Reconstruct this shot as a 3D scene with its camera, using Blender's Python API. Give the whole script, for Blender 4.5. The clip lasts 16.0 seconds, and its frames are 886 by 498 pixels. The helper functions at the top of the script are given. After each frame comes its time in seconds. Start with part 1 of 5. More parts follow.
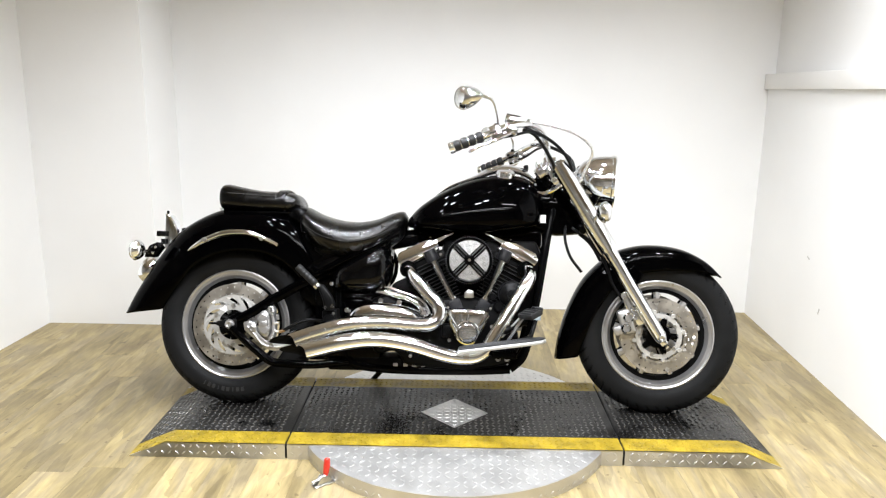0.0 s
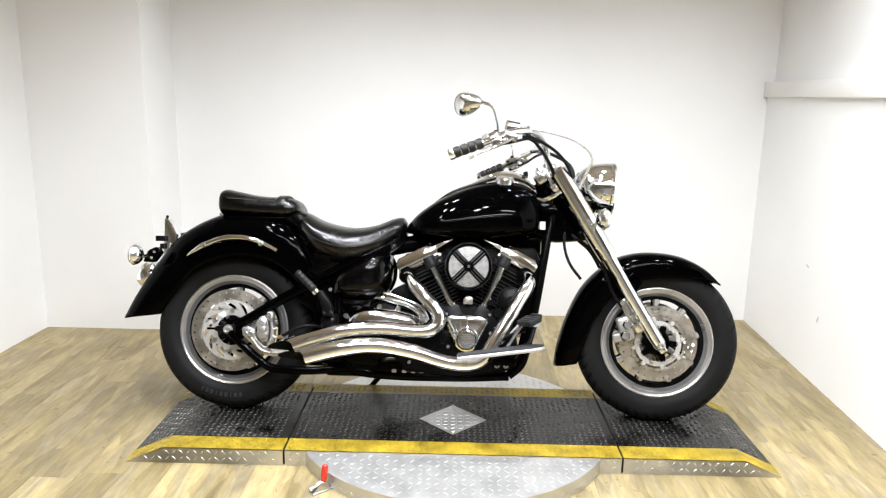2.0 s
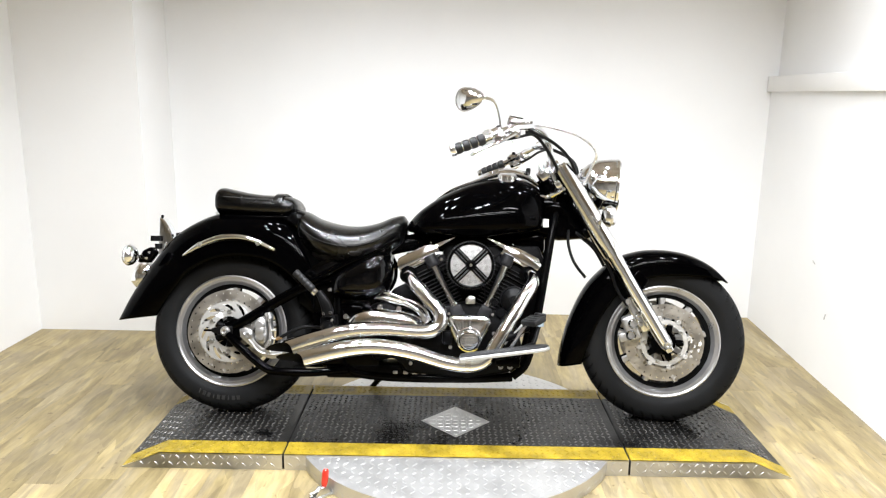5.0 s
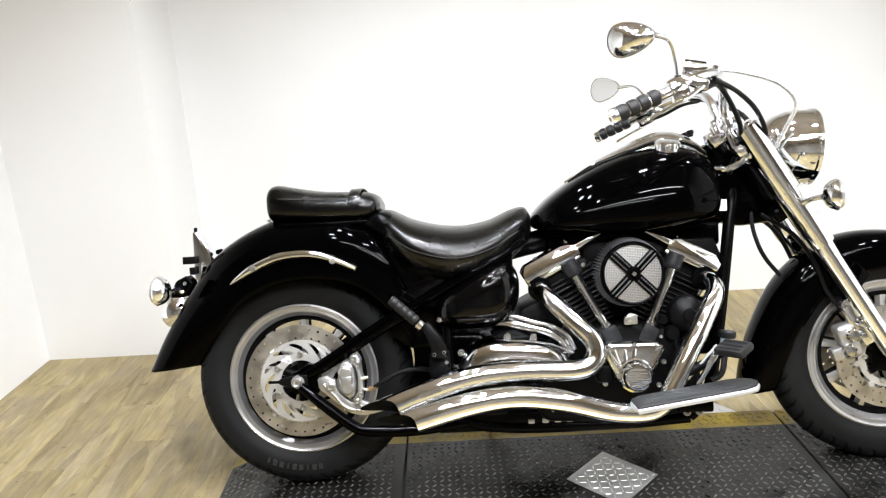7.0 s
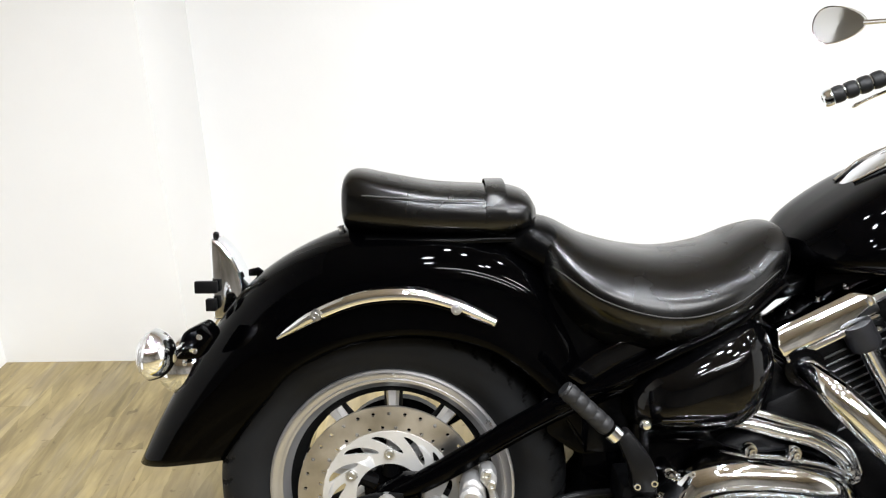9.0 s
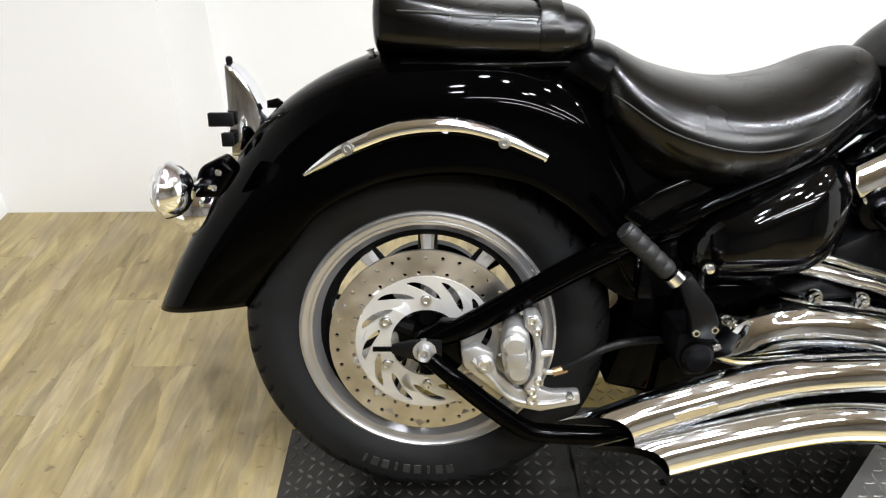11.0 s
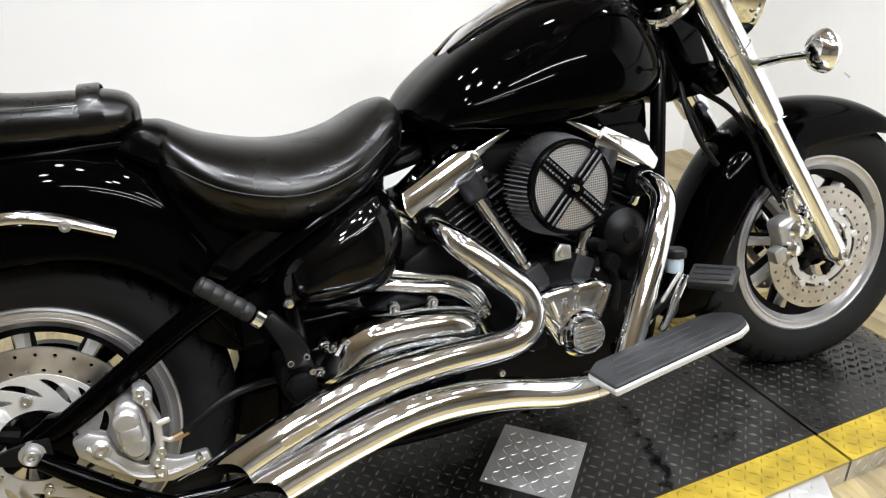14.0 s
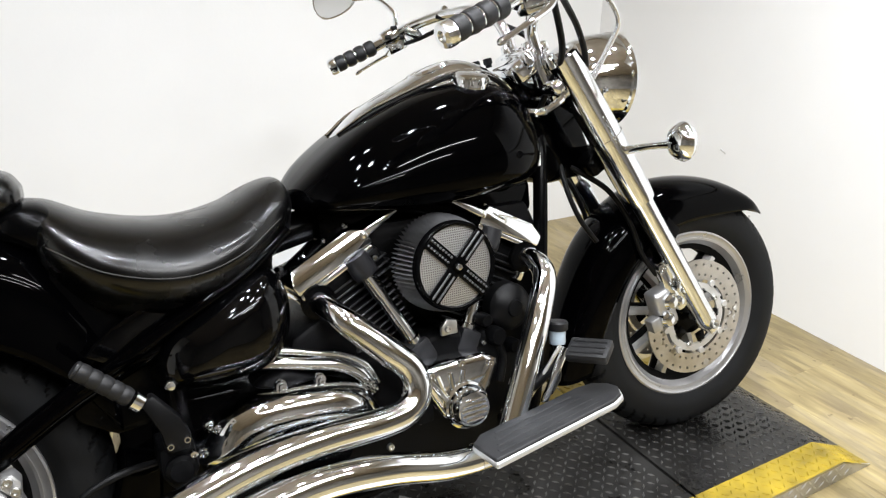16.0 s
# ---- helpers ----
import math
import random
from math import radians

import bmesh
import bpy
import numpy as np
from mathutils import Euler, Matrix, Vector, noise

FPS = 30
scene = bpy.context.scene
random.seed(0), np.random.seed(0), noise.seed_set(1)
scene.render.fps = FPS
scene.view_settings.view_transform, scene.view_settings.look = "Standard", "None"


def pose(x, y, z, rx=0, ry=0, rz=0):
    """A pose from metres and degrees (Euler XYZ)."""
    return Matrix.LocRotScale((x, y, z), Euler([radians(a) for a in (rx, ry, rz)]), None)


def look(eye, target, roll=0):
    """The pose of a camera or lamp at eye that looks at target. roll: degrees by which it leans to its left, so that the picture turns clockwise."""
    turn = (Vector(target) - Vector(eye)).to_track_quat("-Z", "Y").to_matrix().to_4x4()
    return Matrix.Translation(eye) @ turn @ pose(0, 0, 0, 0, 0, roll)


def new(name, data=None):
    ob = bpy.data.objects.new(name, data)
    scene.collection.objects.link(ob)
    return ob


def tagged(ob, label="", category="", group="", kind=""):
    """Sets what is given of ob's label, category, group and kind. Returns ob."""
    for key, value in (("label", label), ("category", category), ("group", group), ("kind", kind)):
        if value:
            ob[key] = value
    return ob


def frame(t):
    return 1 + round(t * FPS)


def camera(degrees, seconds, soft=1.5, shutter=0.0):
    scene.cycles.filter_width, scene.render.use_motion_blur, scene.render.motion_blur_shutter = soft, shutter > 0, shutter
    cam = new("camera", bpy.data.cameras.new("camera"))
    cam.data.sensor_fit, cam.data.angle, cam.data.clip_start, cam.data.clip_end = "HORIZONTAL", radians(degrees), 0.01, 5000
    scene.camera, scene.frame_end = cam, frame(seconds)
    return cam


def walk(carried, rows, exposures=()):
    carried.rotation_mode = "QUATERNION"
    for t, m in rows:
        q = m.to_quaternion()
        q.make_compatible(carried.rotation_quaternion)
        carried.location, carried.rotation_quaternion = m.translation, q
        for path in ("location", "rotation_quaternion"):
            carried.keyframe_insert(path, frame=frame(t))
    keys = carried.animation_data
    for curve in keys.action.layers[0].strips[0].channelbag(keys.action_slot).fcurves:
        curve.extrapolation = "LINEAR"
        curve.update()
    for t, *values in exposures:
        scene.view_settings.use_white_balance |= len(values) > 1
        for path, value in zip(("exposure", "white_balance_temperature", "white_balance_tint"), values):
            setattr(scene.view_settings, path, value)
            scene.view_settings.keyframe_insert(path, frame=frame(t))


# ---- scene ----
cam = camera(62.7, 16.0, 1.25)
PATH = [
    (0, (0.873, -2.859, 1.332), (0.849, -0.906, 0.901), 0.8),
    (0.5, (0.868, -2.86, 1.334), (0.821, -0.905, 0.914), 1.2),
    (1, (0.865, -2.858, 1.328), (0.831, -0.902, 0.913), 1.1),
    (1.5, (0.868, -2.859, 1.336), (0.834, -0.902, 0.924), 0.9),
    (2, (0.871, -2.856, 1.334), (0.85, -0.9, 0.918), 1.1),
    (2.5, (0.874, -2.858, 1.341), (0.851, -0.902, 0.924), 0.6),
    (3, (0.873, -2.855, 1.338), (0.843, -0.902, 0.908), 1.0),
    (5.5, (0.851, -2.743, 1.322), (0.849, -0.788, 0.903), 0.5),
    (6, (0.83, -2.517, 1.345), (0.798, -0.561, 0.927), -2.4),
    (6.5, (0.607, -2.267, 1.334), (0.446, -0.344, 0.81), -0.2),
    (7, (0.45, -2.009, 1.341), (0.434, -0.092, 0.772), -3.2),
    (7.5, (0.377, -1.728, 1.286), (0.308, 0.188, 0.716), -2.8),
    (8, (0.271, -1.454, 1.268), (0.216, 0.429, 0.598), -2.2),
    (10.3, (0.029, -1.005, 1.282), (0.054, 0.82, 0.463), -0.2),
    (10.5, (0.028, -1.018, 1.243), (0.031, 0.775, 0.357), -1.0),
    (11, (0.035, -1.031, 1.183), (0.03, 0.654, 0.105), -0.5),
    (11.5, (0.03, -1.044, 1.154), (0.008, 0.576, -0.018), -0.3),
    (12, (0.02, -1.065, 1.14), (0.055, 0.566, -0.016), -2.2),
    (12.5, (0.062, -1.093, 1.155), (0.244, 0.569, 0.058), -0.8),
    (13, (0.13, -1.128, 1.151), (0.48, 0.531, 0.09), -2.3),
    (13.5, (0.192, -1.143, 1.165), (0.758, 0.502, 0.178), -2.5),
    (14, (0.245, -1.182, 1.182), (0.954, 0.463, 0.29), -1.3),
    (14.5, (0.285, -1.199, 1.208), (1.097, 0.43, 0.378), -2.3),
    (15, (0.311, -1.216, 1.235), (1.256, 0.352, 0.431), 0.3),
    (15.5, (0.314, -1.222, 1.247), (1.278, 0.358, 0.49), 0.5),
    (16, (0.288, -1.23, 1.241), (1.22, 0.37, 0.485), 1.5),
]
walk(cam, [(t, look(eye, target, roll)) for t, eye, target, roll in PATH],
     [(0, -0.17), (3.2, -0.12), (5.5, -0.05), (8, -0.06), (10.5, -0.12), (12.5, -0.27), (16, -0.42)])

# ---- world, lamps ----
world = bpy.data.worlds.new("world")
scene.world = world
world.use_nodes = True
world.node_tree.nodes["Background"].inputs[0].default_value = (0.9, 0.95, 1.0, 1)
world.node_tree.nodes["Background"].inputs[1].default_value = 0.02
CEIL, HANG = 2.62, 2.44


def disk_lamp(x, y, watts, size=0.10, colour=(0.91, 0.945, 1.0)):
    data = bpy.data.lights.new("track_light", "AREA")
    data.shape, data.size, data.energy, data.color, data.spread = "DISK", size, watts, colour, radians(142)
    ob = new("track_light", data)
    ob.matrix_basis = pose(x, y, HANG - 0.004)
    return ob


LAMPS = [(0.16, 0.32), (0.42, 0.0), (0.20, -0.38), (0.46, -0.62), (1.15, -0.50), (1.40, 0.10), (1.92, -0.36), (2.22, -0.05),
         (-0.02, -0.92), (-0.02, -1.40), (0.80, -1.24), (0.92, -1.12)]
for lx, ly in LAMPS:
    disk_lamp(lx, ly, 10.2)
# long tubes, each with its middle and length
TUBES = [(1.72, -1.50, 1.0), (1.02, -1.95, 2.0), (1.05, -2.35, 1.3)]
for lx, ly, long in TUBES:
    data = bpy.data.lights.new("tube_light", "AREA")
    data.shape, data.size, data.size_y, data.energy, data.color = "RECTANGLE", long - 0.08, 0.035, 28 * long, (0.97, 0.98, 1.0)
    new("tube_light", data).matrix_basis = pose(lx, ly, HANG - 0.034)

# ---- materials ----


def material(name, colour, rough=0.5, metal=0.0, coat=0.0, spec=0.5, vary=0.0, scale=6.0, bump=0.0, bump_scale=200.0,
             rough_vary=0.0, random_tone=0.0):
    """A principled material: tone and gloss vary at a coarse and a fine scale, with fine relief."""
    mat = bpy.data.materials.new(name)
    mat.use_nodes = True
    nt = mat.node_tree
    b = nt.nodes["Principled BSDF"]
    b.inputs["Base Color"].default_value = (*colour, 1)
    b.inputs["Roughness"].default_value = rough
    b.inputs["Metallic"].default_value = metal
    b.inputs["Coat Weight"].default_value = coat
    b.inputs["Coat Roughness"].default_value = 0.03
    b.inputs["Specular IOR Level"].default_value = spec
    coord = nt.nodes.new("ShaderNodeTexCoord")
    if vary or rough_vary:
        n1 = nt.nodes.new("ShaderNodeTexNoise")
        n1.inputs["Scale"].default_value, n1.inputs["Detail"].default_value = scale, 6
        nt.links.new(coord.outputs["Object"], n1.inputs["Vector"])
    if vary:
        ramp = nt.nodes.new("ShaderNodeValToRGB")
        lo, hi = [max(0, c * (1 - vary)) for c in colour], [min(1, c * (1 + vary)) for c in colour]
        ramp.color_ramp.elements[0].color, ramp.color_ramp.elements[1].color = (*lo, 1), (*hi, 1)
        ramp.color_ramp.elements[0].position, ramp.color_ramp.elements[1].position = 0.3, 0.7
        nt.links.new(n1.outputs["Fac"], ramp.inputs["Fac"])
        nt.links.new(ramp.outputs["Color"], b.inputs["Base Color"])
    if rough_vary:
        mr = nt.nodes.new("ShaderNodeMapRange")
        mr.inputs["From Min"].default_value, mr.inputs["From Max"].default_value = 0.3, 0.7
        mr.inputs["To Min"].default_value, mr.inputs["To Max"].default_value = max(0, rough - rough_vary), rough + rough_vary
        nt.links.new(n1.outputs["Fac"], mr.inputs["Value"])
        nt.links.new(mr.outputs["Result"], b.inputs["Roughness"])
    if bump:
        n2 = nt.nodes.new("ShaderNodeTexNoise")
        n2.inputs["Scale"].default_value, n2.inputs["Detail"].default_value = bump_scale, 4
        nt.links.new(coord.outputs["Object"], n2.inputs["Vector"])
        bp = nt.nodes.new("ShaderNodeBump")
        bp.inputs["Strength"].default_value, bp.inputs["Distance"].default_value = bump, 0.002
        nt.links.new(n2.outputs["Fac"], bp.inputs["Height"])
        nt.links.new(bp.outputs["Normal"], b.inputs["Normal"])
    return mat


WALL = material("wall_paint", (0.86, 0.86, 0.855), 0.6, vary=0.025, scale=1.6, bump=0.1, bump_scale=90)
TRIM = material("trim_paint", (0.82, 0.81, 0.79), 0.45, vary=0.03, scale=3)
CEILING = material("ceiling_paint", (0.46, 0.40, 0.33), 0.8, vary=0.12, scale=2)
DARKWALL = material("showroom_wall", (0.36, 0.345, 0.325), 0.7, vary=0.3, scale=1.2)
CHROME = material("chrome", (0.85, 0.875, 0.905), 0.05, 1.0, rough_vary=0.012, scale=40)
GLOSS = material("black_paint", (0.0003, 0.0003, 0.0004), 0.035, spec=0.05, rough_vary=0.015, scale=5)
LACQUER = material("black_lacquered_plastic", (0.0006, 0.0006, 0.0007), 0.06, spec=0.22, rough_vary=0.02, scale=8)
SATIN = material("black_powder_coat", (0.001, 0.001, 0.0011), 0.22, spec=0.06, bump=0.05, bump_scale=500, rough_vary=0.05, scale=20)
MATTE = material("black_engine_paint", (0.0018, 0.0018, 0.002), 0.42, spec=0.07, bump=0.25, bump_scale=420, vary=0.2, scale=25)
PLASTIC = material("black_plastic", (0.003, 0.003, 0.0032), 0.38, spec=0.14, bump=0.1, bump_scale=500, rough_vary=0.08)
RUBBER = material("tyre_rubber", (0.0066, 0.0069, 0.0074), 0.6, spec=0.15, bump=0.15, bump_scale=260, vary=0.35, scale=9, rough_vary=0.1)
GRIP = material("grip_rubber", (0.009, 0.009, 0.0095), 0.48, spec=0.3, bump=0.2, bump_scale=600, vary=0.2, scale=30)
MAT = material("ribbed_foot_rubber", (0.019, 0.019, 0.020), 0.55, spec=0.3, bump=0.2, bump_scale=300, vary=0.35, scale=22)
LEATHER = material("black_leather", (0.0006, 0.0006, 0.0006), 0.25, spec=0.38, bump=0.022, bump_scale=420, rough_vary=0.06, scale=14)
GREYPAINT = material("grey_engine_paint", (0.013, 0.013, 0.0145), 0.42, 0.1, spec=0.25, bump=0.2, bump_scale=420, vary=0.2, scale=25)
STITCH = material("seam_thread", (0.022, 0.021, 0.02), 0.6)
MACHINED = material("machined_aluminium", (0.70, 0.69, 0.67), 0.24, 1.0, rough_vary=0.07, scale=14, vary=0.06, bump=0.05, bump_scale=700)
CAST = material("cast_aluminium", (0.46, 0.455, 0.45), 0.4, 0.85, bump=0.25, bump_scale=420, vary=0.16, scale=22)
SILVER = material("silver_carrier", (0.57, 0.565, 0.55), 0.45, 0.6, vary=0.12, scale=16, bump=0.08, bump_scale=500)
STEEL = material("brake_steel", (0.54, 0.515, 0.475), 0.40, 1.0, vary=0.22, scale=18, rough_vary=0.1)
BRASS = material("brass", (0.50, 0.34, 0.20), 0.35, 1.0, vary=0.2, scale=60)
LENS = material("clear_lens", (0.75, 0.76, 0.78), 0.08, 0.75, coat=1.0, bump=0.7, bump_scale=160)
AMBER = material("smoked_lens", (0.55, 0.5, 0.45), 0.1, 0.3, coat=1.0)
RED = material("red_grip_plastic", (0.62, 0.035, 0.02), 0.3, coat=0.3, vary=0.1, scale=60)
ZINC = material("zinc_steel", (0.62, 0.62, 0.60), 0.32, 1.0, vary=0.12, scale=40)
BLACKPLATE = material("worn_black_plate", (0.0105, 0.0099, 0.0091), 0.34, 0.1, spec=0.35, vary=0.85, scale=5.5, bump=0.3, bump_scale=160, rough_vary=0.24)
# worn tread tops, lightened further to paint in the glint of their slanted sides
BLACKTREAD = material("worn_tread_with_glint", (0.112, 0.110, 0.106), 0.26, 0.7, vary=0.9, scale=5.5, rough_vary=0.14)
YELLOW = material("yellow_paint", (0.30, 0.212, 0.011), 0.5, vary=0.4, scale=13, bump=0.25, bump_scale=140, rough_vary=0.1)
ALUPLATE = material("bright_tread_plate", (0.60, 0.595, 0.585), 0.40, 0.8, vary=0.07, scale=14, bump=0.12, bump_scale=240, rough_vary=0.05)
RIM = material("satin_rim_metal", (0.46, 0.46, 0.47), 0.32, 0.85, rough_vary=0.06, scale=14, vary=0.08)
BRUSHED = material("brushed_aluminium_edge", (0.50, 0.50, 0.495), 0.42, 0.55, rough_vary=0.06, scale=20)
SMUDGE = material("grey_scuff", (0.52, 0.51, 0.49), 0.7)
BARREL = material("matt_black_barrel", (0.003, 0.003, 0.003), 0.7, spec=0.1, vary=0.2, scale=20)
GAP = material("dark_gap", (0.01, 0.01, 0.01), 0.9, vary=0.3)
FLUID = material("reservoir_plastic", (0.35, 0.42, 0.48), 0.3, vary=0.1, scale=50)
SMEAR = material("sidewall_relief", (0.0125, 0.0127, 0.013), 0.52, vary=0.5, scale=60)


def wood():
    """Vinyl planks: streaked tan and grey grain along each plank, every plank of its own tone."""
    mat = bpy.data.materials.new("plank_vinyl")
    mat.use_nodes = True
    nt, new_node = mat.node_tree, mat.node_tree.nodes.new
    b = nt.nodes["Principled BSDF"]
    coord, info, mapping = new_node("ShaderNodeTexCoord"), new_node("ShaderNodeObjectInfo"), new_node("ShaderNodeMapping")
    add = new_node("ShaderNodeVectorMath")
    add.operation = "ADD"
    spread = new_node("ShaderNodeVectorMath")
    spread.operation = "SCALE"
    spread.inputs["Scale"].default_value = 37.0
    comb = new_node("ShaderNodeCombineXYZ")
    for s in ("X", "Y", "Z"):
        nt.links.new(info.outputs["Random"], comb.inputs[s])
    nt.links.new(comb.outputs["Vector"], spread.inputs[0])
    nt.links.new(coord.outputs["Object"], add.inputs[0])
    nt.links.new(spread.outputs["Vector"], add.inputs[1])
    nt.links.new(add.outputs["Vector"], mapping.inputs["Vector"])
    mapping.inputs["Scale"].default_value = (8.0, 1.25, 1.0)
    streak = new_node("ShaderNodeTexNoise")
    streak.inputs["Scale"].default_value, streak.inputs["Detail"].default_value = 1.3, 5
    streak.inputs["Distortion"].default_value = 0.7
    nt.links.new(mapping.outputs["Vector"], streak.inputs["Vector"])
    ramp = new_node("ShaderNodeValToRGB")
    els = ramp.color_ramp.elements
    els[0].position, els[0].color = 0.30, (0.205, 0.158, 0.078, 1)
    els[1].position, els[1].color = 0.74, (0.485, 0.396, 0.210, 1)
    mid = els.new(0.5)
    mid.color = (0.345, 0.274, 0.134, 1)
    grey = els.new(0.62)
    grey.color = (0.305, 0.250, 0.150, 1)
    nt.links.new(streak.outputs["Fac"], ramp.inputs["Fac"])
    fine = new_node("ShaderNodeTexNoise")
    fine.inputs["Scale"].default_value, fine.inputs["Detail"].default_value = 9.0, 8
    nt.links.new(mapping.outputs["Vector"], fine.inputs["Vector"])
    mix = new_node("ShaderNodeMixRGB")
    mix.blend_type, mix.inputs["Fac"].default_value = "OVERLAY", 0.4
    nt.links.new(ramp.outputs["Color"], mix.inputs["Color1"])
    nt.links.new(fine.outputs["Fac"], mix.inputs["Color2"])
    blotch = new_node("ShaderNodeTexNoise")
    blotch.inputs["Scale"].default_value, blotch.inputs["Detail"].default_value = 5.0, 5
    nt.links.new(add.outputs["Vector"], blotch.inputs["Vector"])
    patch = new_node("ShaderNodeMapRange")
    patch.inputs["From Min"].default_value, patch.inputs["From Max"].default_value = 0.50, 0.66
    patch.inputs["To Max"].default_value = 0.6
    nt.links.new(blotch.outputs["Fac"], patch.inputs["Value"])
    stain = new_node("ShaderNodeMixRGB")
    stain.inputs["Color2"].default_value = (0.255, 0.205, 0.125, 1)
    nt.links.new(patch.outputs["Result"], stain.inputs["Fac"])
    nt.links.new(mix.outputs["Color"], stain.inputs["Color1"])
    strip_map = new_node("ShaderNodeMapping")
    strip_map.inputs["Scale"].default_value = (27.0, 4.6, 1.0)
    warp = new_node("ShaderNodeVectorMath")
    warp.operation = "MULTIPLY_ADD"
    warp.inputs[1].default_value = (0.035, 0.12, 0.0)
    nt.links.new(blotch.outputs["Color"], warp.inputs[0])
    nt.links.new(add.outputs["Vector"], warp.inputs[2])
    nt.links.new(warp.outputs["Vector"], strip_map.inputs["Vector"])
    strips = new_node("ShaderNodeTexVoronoi")
    strips.inputs["Scale"].default_value = 1.0
    nt.links.new(strip_map.outputs["Vector"], strips.inputs["Vector"])
    bright = new_node("ShaderNodeSeparateColor")
    nt.links.new(strips.outputs["Color"], bright.inputs["Color"])
    lift = new_node("ShaderNodeMapRange")
    lift.inputs["To Min"].default_value, lift.inputs["To Max"].default_value = 0.80, 1.14
    nt.links.new(bright.outputs["Red"], lift.inputs["Value"])
    grain = new_node("ShaderNodeHueSaturation")
    nt.links.new(lift.outputs["Result"], grain.inputs["Value"])
    nt.links.new(stain.outputs["Color"], grain.inputs["Color"])
    speck = new_node("ShaderNodeTexNoise")
    speck.inputs["Scale"].default_value, speck.inputs["Detail"].default_value = 34.0, 3
    nt.links.new(warp.outputs["Vector"], speck.inputs["Vector"])
    dot = new_node("ShaderNodeMapRange")
    dot.inputs["From Min"].default_value, dot.inputs["From Max"].default_value = 0.66, 0.74
    dot.inputs["To Max"].default_value = 0.55
    nt.links.new(speck.outputs["Fac"], dot.inputs["Value"])
    knots = new_node("ShaderNodeMixRGB")
    knots.inputs["Color2"].default_value = (0.075, 0.05, 0.024, 1)
    nt.links.new(dot.outputs["Result"], knots.inputs["Fac"])
    nt.links.new(grain.outputs["Color"], knots.inputs["Color1"])
    mix = knots
    tone = new_node("ShaderNodeHueSaturation")
    value = new_node("ShaderNodeMapRange")
    value.inputs["To Min"].default_value, value.inputs["To Max"].default_value = 0.80, 1.22
    nt.links.new(info.outputs["Random"], value.inputs["Value"])
    nt.links.new(value.outputs["Result"], tone.inputs["Value"])
    nt.links.new(mix.outputs["Color"], tone.inputs["Color"])
    nt.links.new(tone.outputs["Color"], b.inputs["Base Color"])
    b.inputs["Roughness"].default_value = 0.42
    b.inputs["Specular IOR Level"].default_value = 0.3
    bump = new_node("ShaderNodeBump")
    bump.inputs["Strength"].default_value, bump.inputs["Distance"].default_value = 0.12, 0.001
    nt.links.new(fine.outputs["Fac"], bump.inputs["Height"])
    nt.links.new(bump.outputs["Normal"], b.inputs["Normal"])
    return mat



def wet_marks(mat, scale, lo, hi):
    """Dark wet stains with a gloss of their own."""
    nt = mat.node_tree
    b = nt.nodes["Principled BSDF"]
    coord, noise_node = nt.nodes.new("ShaderNodeTexCoord"), nt.nodes.new("ShaderNodeTexNoise")
    noise_node.inputs["Scale"].default_value, noise_node.inputs["Detail"].default_value = scale, 7
    noise_node.inputs["Roughness"].default_value = 0.62
    nt.links.new(coord.outputs["Object"], noise_node.inputs["Vector"])
    edge = nt.nodes.new("ShaderNodeMapRange")
    edge.inputs["From Min"].default_value, edge.inputs["From Max"].default_value = lo, hi
    nt.links.new(noise_node.outputs["Fac"], edge.inputs["Value"])
    colour = nt.nodes.new("ShaderNodeMixRGB")
    colour.inputs["Color2"].default_value = (0.003, 0.003, 0.003, 1)
    nt.links.new(edge.outputs["Result"], colour.inputs["Fac"])
    nt.links.new(b.inputs["Base Color"].links[0].from_socket, colour.inputs["Color1"])
    nt.links.new(colour.outputs["Color"], b.inputs["Base Color"])
    rough = nt.nodes.new("ShaderNodeMapRange")
    rough.inputs["To Min"].default_value, rough.inputs["To Max"].default_value = 1.0, 0.25
    nt.links.new(edge.outputs["Result"], rough.inputs["Value"])
    times = nt.nodes.new("ShaderNodeMath")
    times.operation = "MULTIPLY"
    nt.links.new(b.inputs["Roughness"].links[0].from_socket, times.inputs[0])
    nt.links.new(rough.outputs["Result"], times.inputs[1])
    nt.links.new(times.outputs["Value"], b.inputs["Roughness"])


wet_marks(BLACKPLATE, 6.0, 0.62, 0.68)
wet_marks(BLACKTREAD, 6.0, 0.62, 0.68)
WOOD = wood()

# ---- mesh helpers ----


def part(name, bm, mat, parent=None, label="", smooth=35):
    """Links a bmesh as one mesh object."""
    bmesh.ops.remove_doubles(bm, verts=bm.verts, dist=1e-6)
    bmesh.ops.recalc_face_normals(bm, faces=bm.faces)
    me = bpy.data.meshes.new(name)
    for f in bm.faces:
        f.smooth = True
    bm.to_mesh(me)
    bm.free()
    me.materials.append(mat)
    me.set_sharp_from_angle(angle=radians(smooth))
    ob = new(name, me)
    ob.parent = parent
    if label:
        tagged(ob, label)
    return ob


def moved(bm, m):
    bmesh.ops.transform(bm, matrix=m, verts=bm.verts)
    return bm


def box(size, at=(0, 0, 0), bevel=0.0, m=None, bm=None, seg=2):
    """A box with rounded edges; added to bm if one is given."""
    one = bmesh.new()
    bmesh.ops.create_cube(one, size=1)
    bmesh.ops.scale(one, vec=size, verts=one.verts)
    if bevel:
        bmesh.ops.bevel(one, geom=list(one.edges), offset=bevel, segments=seg, profile=0.5, affect="EDGES")
    moved(one, Matrix.Translation(at) @ (m or Matrix()))
    return join(bm, one)


